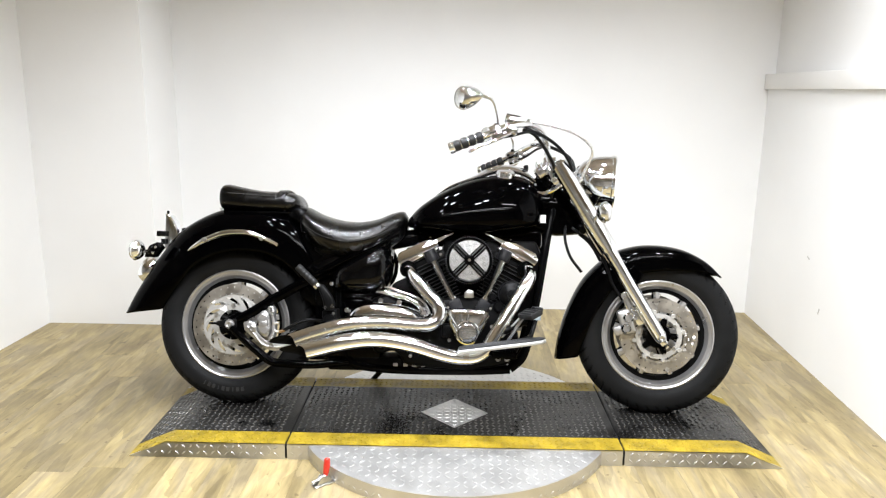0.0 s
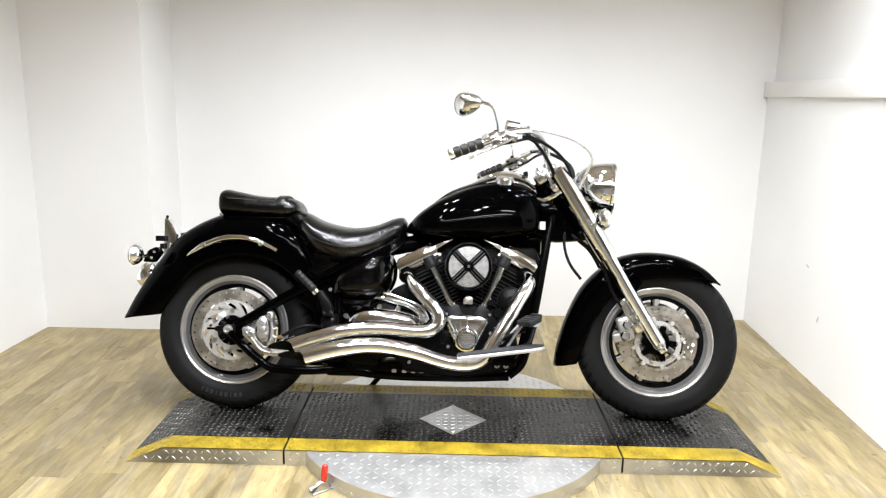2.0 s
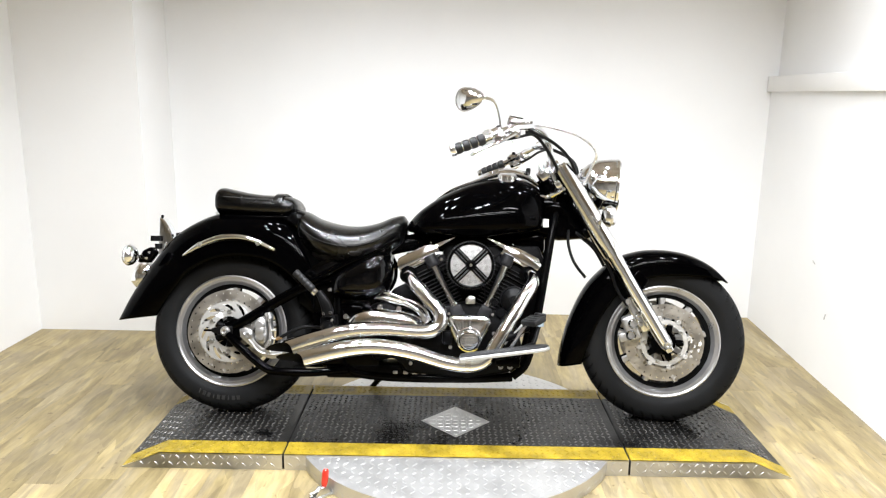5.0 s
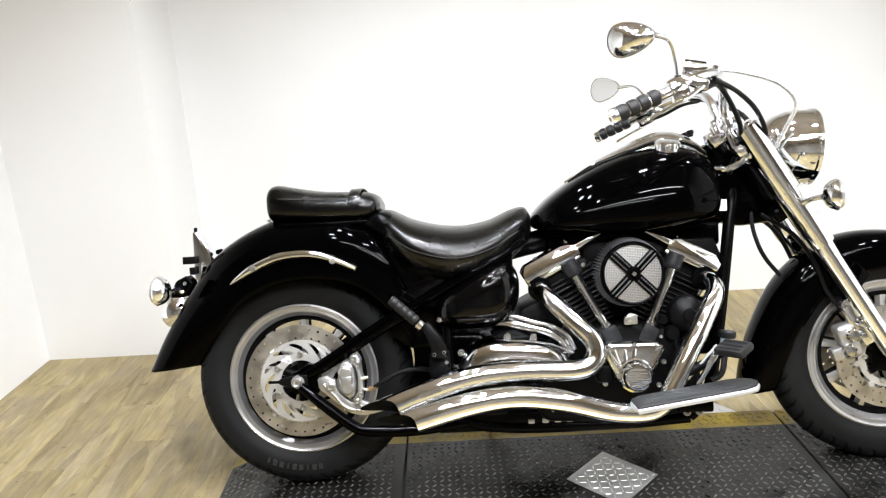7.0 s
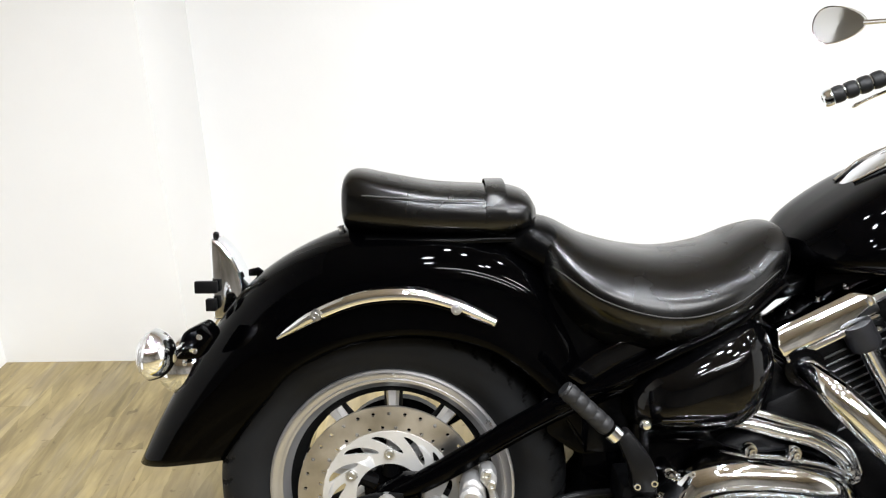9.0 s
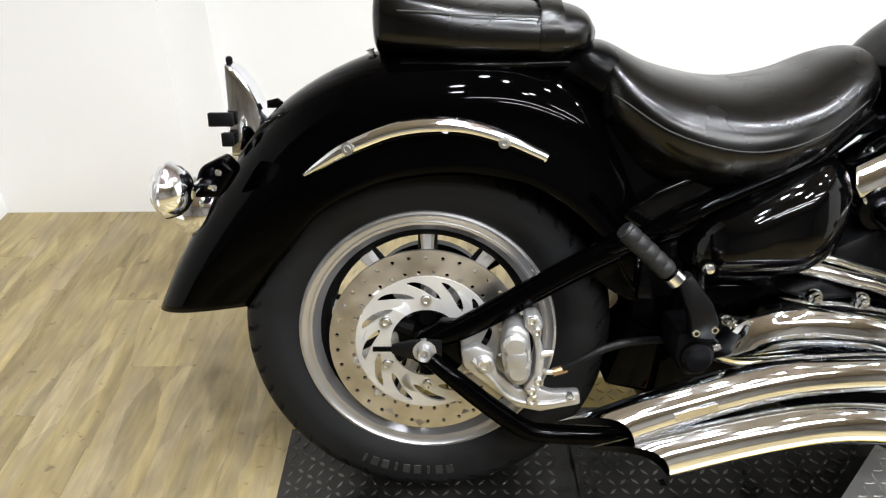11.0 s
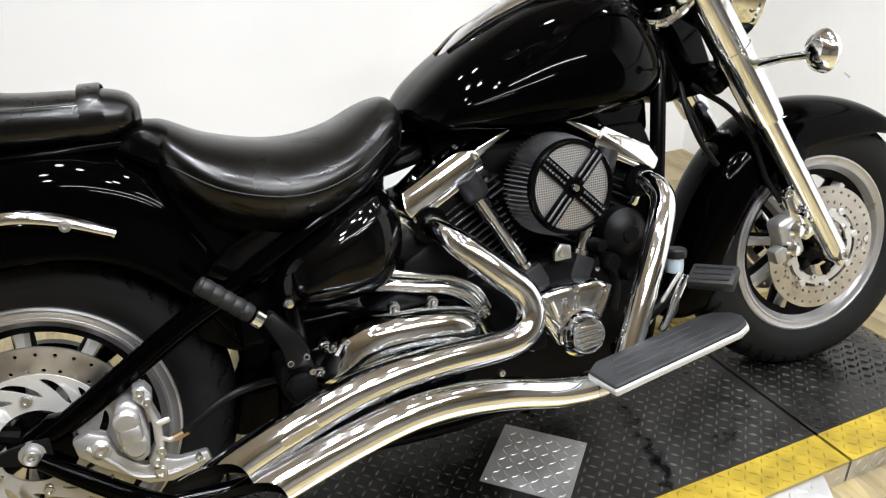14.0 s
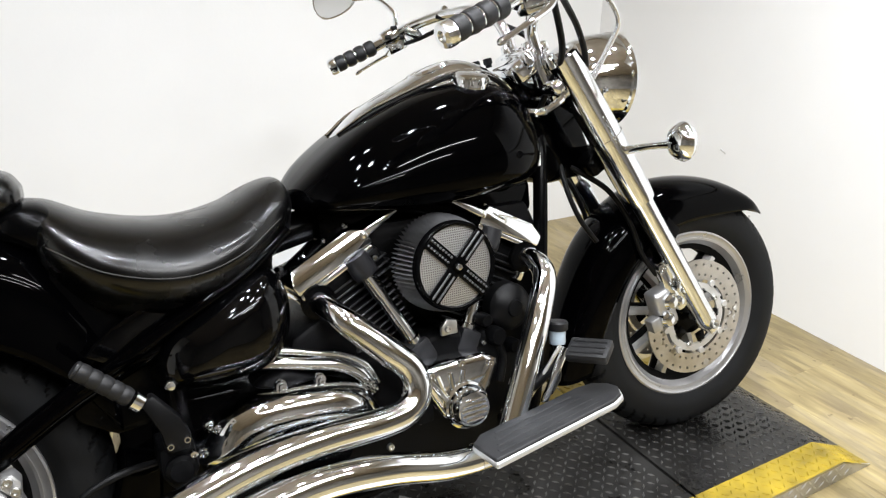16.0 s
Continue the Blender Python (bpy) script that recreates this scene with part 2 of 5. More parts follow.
def join(bm, one):
    if bm is None:
        return one
    me = bpy.data.meshes.new("tmp")
    one.to_mesh(me)
    one.free()
    bm.from_mesh(me)
    bpy.data.meshes.remove(me)
    return bm


def spline(pts, sub):
    """Points on a smooth curve through pts (any number of values each)."""
    p = [np.array(q, float) for q in pts]
    if len(p) < 3 or sub < 2:
        return p
    p = [2 * p[0] - p[1], *p, 2 * p[-1] - p[-2]]
    out = []
    for a, b, c, d in zip(p, p[1:], p[2:], p[3:]):
        for k in range(sub):
            u = k / sub
            out.append(0.5 * (2 * b + (c - a) * u + (2 * a - 5 * b + 4 * c - d) * u * u + (3 * b - a - 3 * c + d) * u**3))
    return [*out, p[-2]]


def rings(rows, bm=None, closed=True, caps=True):
    """A surface over rows of points; closed: each row is a loop."""
    bm = bm or bmesh.new()
    vs = [[bm.verts.new((float(q[0]), float(q[1]), float(q[2]))) for q in row] for row in rows]
    n = len(vs[0])
    for a, b in zip(vs, vs[1:]):
        for k in range(n if closed else n - 1):
            bm.faces.new((a[k], a[(k + 1) % n], b[(k + 1) % n], b[k]))
    if closed and caps:
        bm.faces.new(vs[0][::-1])
        bm.faces.new(vs[-1])
    return bm


def tube(pts, r, n=14, sub=6, bm=None, flat=1.0, caps=True, slash=0.0):
    """A round bar along a smooth curve; r: one radius or one a point; flat: its height over its width."""
    rs = r if isinstance(r, (list, tuple)) else [r] * len(pts)
    line = spline([(*p, q) for p, q in zip(pts, rs)], sub)
    cs = [Vector(q[:3]) for q in line]
    rows, side = [], None
    for k, c in enumerate(cs):
        d = (cs[min(k + 1, len(cs) - 1)] - cs[max(k - 1, 0)]).normalized()
        if side is None:
            side = d.cross(Vector((0, 0, 1)) if abs(d.z) < 0.9 else Vector((0, 1, 0))).normalized()
        side = (side - d * side.dot(d)).normalized()
        up = side.cross(d)
        rows.append([c + float(line[k][3]) * (math.cos(a) * side + flat * math.sin(a) * up)
                     for a in (2 * math.pi * i / n for i in range(n))])
    if slash:
        # a slanting end: the inner side runs on, the outer side is cut back
        for k in range(len(rows) - sub, len(rows)):
            d = (cs[-1] - cs[-2]).normalized()
            part_way = ((k - len(rows) + sub + 1) / sub) ** 1.5
            rows[k] = [v + d * (slash * part_way * (2 * (0.5 + 0.5 * (0.68 * (v - cs[k]).y + 0.73 * (v - cs[k]).z) / float(line[k][3])) ** 3.0 - 1)) for v in rows[k]]
    return rings(rows, bm, caps=caps)


def lathe(profile, at=(0, 0, 0), axis=(0, 1, 0), n=48, bm=None):
    """Turns a profile of (radius, way along the axis) round the axis."""
    q = Vector(axis).to_track_quat("Z", "Y").to_matrix()
    closed_loop = tuple(profile[0]) == tuple(profile[-1])
    rows = [[Vector(at) + q @ Vector((max(r, 1e-4) * math.cos(2 * math.pi * i / n), max(r, 1e-4) * math.sin(2 * math.pi * i / n), h))
             for i in range(n)] for r, h in profile]
    return rings(rows, bm, caps=not closed_loop)


def slab(outline, y0, y1, bevel=0.004, bm=None, seg=2):
    """A plate with an outline in x and z, from y0 to y1, with rounded edges."""
    one = bmesh.new()
    vs = [one.verts.new((x, y0, z)) for x, z in outline]
    f = one.faces.new(vs)
    ext = bmesh.ops.extrude_face_region(one, geom=[f])
    bmesh.ops.translate(one, vec=(0, y1 - y0, 0), verts=[v for v in ext["geom"] if isinstance(v, bmesh.types.BMVert)])
    if bevel:
        bmesh.ops.bevel(one, geom=list(one.edges), offset=bevel, segments=seg, profile=0.5, affect="EDGES")
    return join(bm, one)


def dome(outline, y0, y1, power=2.4, sub=4, levels=9, bm=None):
    """A bulging cover over an outline in x and z, from y0 out to y1."""
    loop = [np.array(q, float) for q in outline]
    n = len(loop)
    fine = []
    for k in range(n):
        a, b, c, d = loop[k - 1], loop[k], loop[(k + 1) % n], loop[(k + 2) % n]
        for i in range(sub):
            u = i / sub
            fine.append(0.5 * (2 * b + (c - a) * u + (2 * a - 5 * b + 4 * c - d) * u * u + (3 * b - a - 3 * c + d) * u**3))
    mid = sum(fine) / len(fine)
    rows = []
    for k in range(levels + 1):
        t = math.pi / 2 * min(k / levels, 0.985)
        s, h = math.cos(t) ** (2 / power), math.sin(t) ** (2 / power)
        rows.append([(mid[0] + (q[0] - mid[0]) * s, y0 + (y1 - y0) * h, mid[1] + (q[1] - mid[1]) * s) for q in fine])
    return rings(rows, bm)


def bolt(at, axis, r=0.008, h=0.007, bm=None):
    """A hexagon socket screw head."""
    return lathe([(0, h * 0.3), (r * 0.5, h * 0.3), (r * 0.55, h), (r * 0.85, h), (r, h * 0.75), (r, -0.004)], at, axis, 14, bm)


def plate_with_holes(cells, thick, bm=None):
    """A plate made of cells, each a loop of points with a hole loop of as many points, both as (x, z)."""
    bm = bm or bmesh.new()
    for outer, hole in cells:
        n = len(outer)
        ring = [[bm.verts.new((x, y, z)) for x, z in loop] for y in (0, thick) for loop in (outer, hole)]
        for k in range(n):
            j = (k + 1) % n
            bm.faces.new((ring[0][k], ring[0][j], ring[1][j], ring[1][k]))
            bm.faces.new((ring[2][j], ring[2][k], ring[3][k], ring[3][j]))
            bm.faces.new((ring[1][k], ring[1][j], ring[3][j], ring[3][k]))
            if cells and k < n:
                bm.faces.new((ring[0][j], ring[0][k], ring[2][k], ring[2][j]))
    bmesh.ops.remove_doubles(bm, verts=bm.verts, dist=1e-5)
    seen = {}
    for f in bm.faces:
        seen.setdefault(tuple(sorted(v.index for v in f.verts)), []).append(f)
    bm.verts.index_update()
    return bm


def polar(r, a):
    return (r * math.cos(a), r * math.sin(a))


def drilled_ring(r0, r1, bands, n, hole, thick, stagger=True):
    """A brake disc: bands of n cells, each with one round hole."""
    cells = []
    for b in range(bands):
        ra, rb = r0 + (r1 - r0) * b / bands, r0 + (r1 - r0) * (b + 1) / bands
        step = 2 * math.pi / n
        for k in range(n):
            a = (k + (0.5 * b if stagger else 0)) * step
            rm = (ra + rb) / 2
            loop, inner = [], []
            for i in range(16):
                t = 2 * math.pi * i / 16
                u, v = math.cos(t), math.sin(t)
                s = 1 / max(abs(u), abs(v))
                loop.append((rm + u * s * (rb - ra) / 2, a + v * s * step / 2))
                inner.append((rm + u * hole, a + v * hole / rm))
            cells.append(([polar(*q) for q in loop], [polar(*q) for q in inner]))
    return plate_with_holes(cells, thick)


def slotted_ring(r0, r1, rm, n, long, wide, lean, thick):
    """A brake disc carrier: n slots round rm that lean forward as they run outward."""
    cells = []
    step = 2 * math.pi / n

    def turn(r):
        return lean * max(-1.15, min(1.15, (r - rm) / long))

    for k in range(n):
        loop, inner = [], []
        for i in range(32):
            t = 2 * math.pi * i / 32
            u, v = math.cos(t), math.sin(t)
            s = 1 / max(abs(u), abs(v))
            r = rm + u * s * ((r1 - rm) if u > 0 else (rm - r0))
            loop.append(polar(r, k * step + v * s * step / 2 + turn(r)))
            r = rm + math.copysign(abs(u) ** 0.75, u) * long
            inner.append(polar(r, k * step + math.copysign(abs(v) ** 0.75, v) * wide / rm + turn(r)))
        cells.append((loop, inner))
    return plate_with_holes(cells, thick)

# ---- the room ----
ROOM = dict(kind="structure")


def wall(name, a, b, z0, z1, thick, mat, label):
    """An upright wall between two points of the plan; its thickness lies to the right of the way from a to b."""
    d = (Vector((*b, 0)) - Vector((*a, 0))).normalized()
    out = Vector((d.y, -d.x, 0)) * thick
    bm = bmesh.new()
    low = [Vector((*a, z0)), Vector((*b, z0)), Vector((*b, z0)) + out, Vector((*a, z0)) + out]
    vs = [bm.verts.new(v) for v in low] + [bm.verts.new(v + Vector((0, 0, z1 - z0))) for v in low]
    for f in ((0, 1, 2, 3), (7, 6, 5, 4), (0, 4, 5, 1), (1, 5, 6, 2), (2, 6, 7, 3), (3, 7, 4, 0)):
        bm.faces.new([vs[k] for k in f])
    return tagged(part(name, bm, mat), label, "wall", **ROOM)


BACK, LEFT, RIGHT, FRONT = 1.49, -1.40, 2.70, -4.6
wall("wall_north", (RIGHT + 0.3, BACK), (-0.77, BACK), 0, CEIL, 0.12, WALL, "white painted back wall behind the motorcycle")
wall("wall_east", (2.52, -1.4), (2.70, BACK + 0.1), 0, 1.352, 0.16, WALL, "white painted side wall with a ledge board")
wall("wall_east_upper", (2.555, -1.4), (2.735, BACK + 0.1), 1.352, CEIL, 0.13, WALL, "white upper wall set back above the ledge")
wall("wall_west", (LEFT - 0.005, 1.2), (-1.44, -0.7), 0, CEIL, 0.12, WALL, "white painted side wall")
box_bm = box((0.66, 0.5, CEIL), (-1.10, 1.06 + 0.25, CEIL / 2))
tagged(part("wall_west_pier", box_bm, WALL), "white painted wall pier in the room corner", "wall", **ROOM)
wall("wall_west_front", (-1.44, -0.7), (-2.6, -0.7), 0, CEIL, 0.12, DARKWALL, "dark showroom wall beyond the bay")
wall("wall_far_west", (-2.6, -0.7), (-2.6, FRONT), 0, CEIL, 0.12, DARKWALL, "dark showroom wall beyond the bay")
wall("wall_south", (-2.6, FRONT), (3.9, FRONT), 0, CEIL, 0.12, DARKWALL, "dark showroom wall facing the bay")
wall("wall_far_east", (3.9, FRONT), (3.9, -1.4), 0, CEIL, 0.12, DARKWALL, "dark showroom wall beyond the bay")
wall("wall_east_front", (3.9, -1.4), (2.69, -1.4), 0, CEIL, 0.12, DARKWALL, "dark showroom wall beyond the bay")
tagged(part("ceiling", box((6.7, 6.5, 0.1), (0.65, -1.55, CEIL + 0.05)), CEILING), "dark matt ceiling", "ceiling", **ROOM)
# ledge board along the side wall
d = Vector((0.18, BACK + 1.4 + 0.1, 0)).normalized()
mid = Vector((2.52, -1.4, 0)).lerp(Vector((2.70, BACK + 0.1, 0)), 0.5)
ledge = box((0.05, 2.86, 0.085), (0, 0, 0), 0.004)
moved(ledge, Matrix.Translation(mid + Vector((-0.004, -0.04, 1.395))) @ Matrix.Rotation(-math.atan2(d.x, d.y), 4, "Z"))
tagged(part("trim", ledge, TRIM), "white painted ledge board on the side wall", "trim", **ROOM)
# scuffs on the walls
for sx, sy, sz, w, h, turn in ((2.612, 0.62, 0.55, 0.03, 0.006, 3.4), (2.605, 0.45, 0.33, 0.008, 0.03, 3.4)):
    m = pose(sx, sy, sz, 20, 0, -turn)
    tagged(part("wall_scuff", box((0.002, w, h), (0, 0, 0), 0.0004, m), SMUDGE), "grey scuff mark on the white wall", "scuff", **ROOM)

# lamps hanging from the ceiling
for lx, ly in LAMPS:
    lamp = tagged(new("track_lamp"), "black cylinder spot lamp hanging from the ceiling", "lamp", "track lamps")
    lamp.matrix_basis = pose(lx, ly, HANG)
    part("shade", lathe([(0.060, 0.012), (0.063, 0.0), (0.067, 0.0), (0.067, 0.14), (0.03, 0.15), (0.0, 0.15)], axis=(0, 0, 1), n=24), SATIN, lamp)
    part("rod", tube([(0, 0, 0.15), (0, 0, CEIL - HANG)], 0.008, 10, 1), SATIN, lamp)
for lx, ly, long in TUBES:
    lamp = tagged(new("tube_lamp"), "long hanging tube lamp with a white body", "lamp", "tube lamps")
    lamp.matrix_basis = pose(lx, ly, HANG)
    part("body", box((long, 0.06, 0.05), (0, 0, 0), 0.006), TRIM, lamp)
    for s in (-0.42 * long, 0.42 * long):
        part("wire", tube([(s, 0, 0.025), (s, 0, CEIL - HANG)], 0.003, 8, 1), SATIN, lamp)

# ---- turntable platform ----
PX, PY, TOP = 0.895, -0.126, 0.062
HALF, KNEE, TOE, SEAM = 0.310, 1.055, 1.195, 0.615


def treads(inside, place, pitch=0.030, length=0.024, width=0.0065, high=0.0016, lean=45):
    """Raised lozenges of tread plate, turned by turns one way and the other."""
    bm = bmesh.new()
    for (u, v, way) in inside(pitch):
        a = radians(lean if way else -lean)
        c, s = math.cos(a), math.sin(a)
        quad = [(-length / 2, 0), (0, -width / 2), (length / 2, 0), (0, width / 2)]
        base = [bm.verts.new(place(u + c * x - s * y, v + s * x + c * y, 0.0)) for x, y in quad]
        top = [bm.verts.new(place(u + 0.55 * (c * x - s * y), v + 0.55 * (s * x + c * y), high)) for x, y in quad]
        bm.faces.new(top)
        for k in range(4):
            bm.faces.new((base[k], base[(k + 1) % 4], top[(k + 1) % 4], top[k]))
    return bm


def lattice(u0, u1, v0, v1, keep=None):
    def cells(pitch):
        for i in range(int((u1 - u0) / pitch)):
            for j in range(int((v1 - v0) / pitch)):
                u, v = u0 + (i + 0.5) * pitch, v0 + (j + 0.5) * pitch
                if keep is None or keep(u, v):
                    yield u, v, (i + j) % 2
    return cells


def top_z(x):
    """The height of the platform's top at x from its middle."""
    far = abs(x)
    return TOP if far <= KNEE else TOP * max(0.0, (TOE - far) / (TOE - KNEE))


platform = tagged(new("turntable_platform"), "black tread plate turntable platform with yellow edges and bare aluminium sides", "platform")
platform.matrix_basis = pose(PX, PY, 0)


def deck(x0, x1, y0, y1, lift, mat, name, label=""):
    xs = sorted({x0, x1, *[k for k in (-KNEE, KNEE) if x0 < k < x1]})
    bm = rings([[(x, y0, top_z(x) + lift), (x, y1, top_z(x) + lift)] for x in xs], closed=False)
    low = rings([[(x, y0, max(0.001, top_z(x) + lift - 0.006)), (x, y1, max(0.001, top_z(x) + lift - 0.006))] for x in xs], closed=False)
    for f in low.faces:
        f.normal_flip()
    bm = join(bm, low)
    return part(name, bm, mat, platform, label)


for x0, x1, name in ((-TOE, -SEAM - 0.004, "end_plate"), (-SEAM + 0.004, SEAM - 0.004, "middle_plate"), (SEAM + 0.004, TOE, "end_plate")):
    deck(x0, x1, -HALF + 0.0925, HALF - 0.0925, 0, BLACKPLATE, name)
    for s in (-1, 1):
        deck(x0, x1, *sorted((s * HALF, s * (HALF - 0.092))), 0, YELLOW, "edge_stripe", "yellow painted edge stripe")
    for s in (-1, 1):
        xs = sorted({x0, x1, *[k for k in (-KNEE, KNEE) if x0 < k < x1]})
        bm = bmesh.new()
        for xa, xb in zip(xs, xs[1:]):
            za, zb = max(0.002, top_z(xa) - 0.004), max(0.002, top_z(xb) - 0.004)
            rings([[(xa, s * (HALF - 0.005), z0), (xb, s * (HALF - 0.005), z1), (xb, s * (HALF - 0.001), z1), (xa, s * (HALF - 0.001), z0)]
                   for z0, z1 in ((0.0, 0.0), (za, zb))], bm)
        part("side_plate", bm, ALUPLATE, platform, "bare aluminium tread plate side")
        keep = (lambda u, v: v < top_z(u) - 0.012)
        bm = treads(lattice(x0 + 0.01, x1 - 0.01, 0.006, 0.06, keep), lambda u, v, h, s=s: (u, s * (HALF - 0.001 + h), v), 0.026, 0.022, 0.006, 0.0014)
        if len(bm.verts):
            tagged(part("side_tread", bm, ALUPLATE, platform), kind="stuff")
    DIA = 0.134
    in_diamond = (lambda u, v: abs(u) + abs(v + 0.025) < DIA + 0.012)
    bm = treads(lattice(x0 + 0.008, x1 - 0.008, -HALF + 0.095, HALF - 0.095, lambda u, v: not in_diamond(u, v)),
                lambda u, v, h: (u, v, top_z(u) + h), 0.0225, 0.0196, 0.0062, 0.0026)
    tagged(part("tread", bm, BLACKTREAD, platform), kind="stuff")
    bm = treads(lattice(x0 + 0.008, x1 - 0.008, -HALF + 0.003, HALF, lambda u, v: abs(v) > HALF - 0.085),
                lambda u, v, h: (u, v, top_z(u) + h), 0.0225, 0.0210, 0.0058, 0.0022)
    tagged(part("stripe_tread", bm, YELLOW, platform), kind="stuff")
# bright diamond plate in the middle, a shade proud
bm = bmesh.new()
rings([[(DIA, -0.025, z), (0, DIA - 0.025, z), (-DIA, -0.025, z), (0, -DIA - 0.025, z)] for z in (TOP - 0.003, TOP + 0.002)], bm)
diamond = part("diamond_plate", bm, ALUPLATE, platform, "bare aluminium diamond-shaped tread plate")
edge = DIA / math.sqrt(2) - 0.006
bm = treads(lattice(-edge, edge, -edge, edge), lambda u, v, h: ((u - v) / math.sqrt(2), (u + v) / math.sqrt(2) - 0.025, TOP + 0.002 + h), 0.0210, 0.0195, 0.0056, 0.0013)
tagged(part("diamond_tread", bm, ALUPLATE, diamond), kind="stuff")
for q in ((DIA - 0.014, -0.025), (-DIA + 0.014, -0.025), (0, DIA - 0.039), (0, -DIA - 0.011)):
    part("plate_screw", bolt((*q, TOP + 0.003), (0, 0, 1), 0.004, 0.002), ZINC, diamond)
# dark core under the seams
part("core", box((2 * KNEE, 2 * HALF - 0.02, TOP - 0.012), (0, 0, (TOP - 0.012) / 2)), GAP, platform)
# round turntable below
DISC, DZ = 0.608, 0.054


def arc_rows(z0, z1, r):
    n = 96
    return [[(r * math.cos(2 * math.pi * k / n), r * math.sin(2 * math.pi * k / n) - 0.018, z) for k in range(n)] for z in (z0, z1)]


part("round_base", rings(arc_rows(0.0, DZ, DISC)), ALUPLATE, platform, "round bare aluminium tread plate base")
bm = treads(lattice(-DISC, DISC, -DISC, DISC, lambda u, v: math.hypot(u, v + 0.018) < DISC - 0.016 and abs(v) > HALF + 0.01),
            lambda u, v, h: (u, v, DZ + h), 0.030)
tagged(part("base_tread", bm, ALUPLATE, platform), kind="stuff")
bm = treads(lattice(0, 2 * math.pi * DISC, 0.004, 0.052), lambda u, v, h: (
    (DISC + h) * math.cos(u / DISC), (DISC + h) * math.sin(u / DISC) - 0.018, v), 0.026, 0.022, 0.006, 0.0014)
tagged(part("rim_tread", bm, ALUPLATE, platform), kind="stuff")

# toggle clamp that locks the turntable
clamp = tagged(new("toggle_clamp"), "zinc toggle clamp with a red plastic handle on the floor", "clamp")
clamp.matrix_basis = pose(0.445, -0.60, 0, 0, 0, 38)
part("base_plate", box((0.075, 0.035, 0.006), (0, 0, 0.003), 0.002), ZINC, clamp)
for s in (-1, 1):
    part("bracket", slab([(-0.03, 0.006), (0.03, 0.006), (0.018, 0.03), (-0.008, 0.034)], s * 0.009 - 0.002, s * 0.009 + 0.002, 0.001), ZINC, clamp)
part("arm", tube([(-0.042, 0, 0.018), (-0.01, 0, 0.022), (0.012, 0, 0.03)], [0.006, 0.006, 0.006], 10), ZINC, clamp)
part("handle", tube([(0.010, 0, 0.026), (0.013, 0.003, 0.038), (0.018, 0.006, 0.060), (0.022, 0.009, 0.080), (0.023, 0.010, 0.086)],
                    [0.006, 0.010, 0.0115, 0.0105, 0.006], 14), RED, clamp, "red plastic handle")

# ---- the motorcycle ----
# Built upright with its rear axle over the origin, heading +x, then leant on its side stand.
bike = tagged(new("motorcycle"), "black cruiser motorcycle with chrome swept exhaust pipes on the platform", "motorcycle")
bike.matrix_basis = pose(0, -0.080, TOP, -14, 0, -0.8)
PIVOT, RAKE = Vector((1.25, 0, 0.922)), Vector((-0.545, 0, 0.839))
STEER = Matrix.Translation(PIVOT) @ Matrix.Rotation(radians(-6), 4, RAKE) @ Matrix.Translation(-PIVOT)
GUN = material("grey_wheel_paint", (0.62, 0.61, 0.595), 0.36, 0.6, rough_vary=0.06, scale=20)
PLEAT = material("pleated_filter", (0.115, 0.115, 0.118), 0.36, spec=0.5, vary=0.2, scale=40)
RIDGE = material("grey_ridge_paint", (0.06, 0.06, 0.061), 0.4, 0.3, vary=0.1, scale=30)
FIN = material("fin_edge", (0.024, 0.024, 0.025), 0.36, 0.4, bump=0.15, bump_scale=420)
DOTS = material("perforated_grille", (0.66, 0.66, 0.66), 0.34, 0.95)


def perforate(mat, scale):
    """Dark round perforations in rows."""
    nt = mat.node_tree
    b = nt.nodes["Principled BSDF"]
    coord, vor, ramp = nt.nodes.new("ShaderNodeTexCoord"), nt.nodes.new("ShaderNodeTexVoronoi"), nt.nodes.new("ShaderNodeValToRGB")
    vor.inputs["Scale"].default_value, vor.inputs["Randomness"].default_value = scale, 0.0
    vor.voronoi_dimensions = "2D"
    split, flat = nt.nodes.new("ShaderNodeSeparateXYZ"), nt.nodes.new("ShaderNodeCombineXYZ")
    nt.links.new(coord.outputs["Object"], split.inputs[0])
    nt.links.new(split.outputs["X"], flat.inputs["X"])
    nt.links.new(split.outputs["Z"], flat.inputs["Y"])
    nt.links.new(flat.outputs["Vector"], vor.inputs["Vector"])
    ramp.color_ramp.elements[0].position, ramp.color_ramp.elements[0].color = 0.24, (0.02, 0.02, 0.02, 1)
    ramp.color_ramp.elements[1].position, ramp.color_ramp.elements[1].color = 0.34, (0.78, 0.78, 0.785, 1)
    nt.links.new(vor.outputs["Distance"], ramp.inputs["Fac"])
    nt.links.new(ramp.outputs["Color"], b.inputs["Base Color"])


perforate(DOTS, 225)


def add(name, bm, mat, parent=None, label="", steered=False, smooth=35):
    if steered:
        moved(bm, STEER)
    parent = parent or bike
    while parent is not bike and parent.parent is not bike:
        parent = parent.parent
    return part(name, bm, mat, parent, label, smooth)


def mirrored(bm):
    """A copy of bm on the other side of the bike's middle plane."""
    other = bm.copy()
    bmesh.ops.scale(other, vec=(1, -1, 1), verts=other.verts)
    return other


def both(name, bm, mat, parent=None, label="", steered=False):
    other = mirrored(bm)
    add(name, bm, mat, parent, label, steered)
    return add(name, other, mat, parent, label, steered)


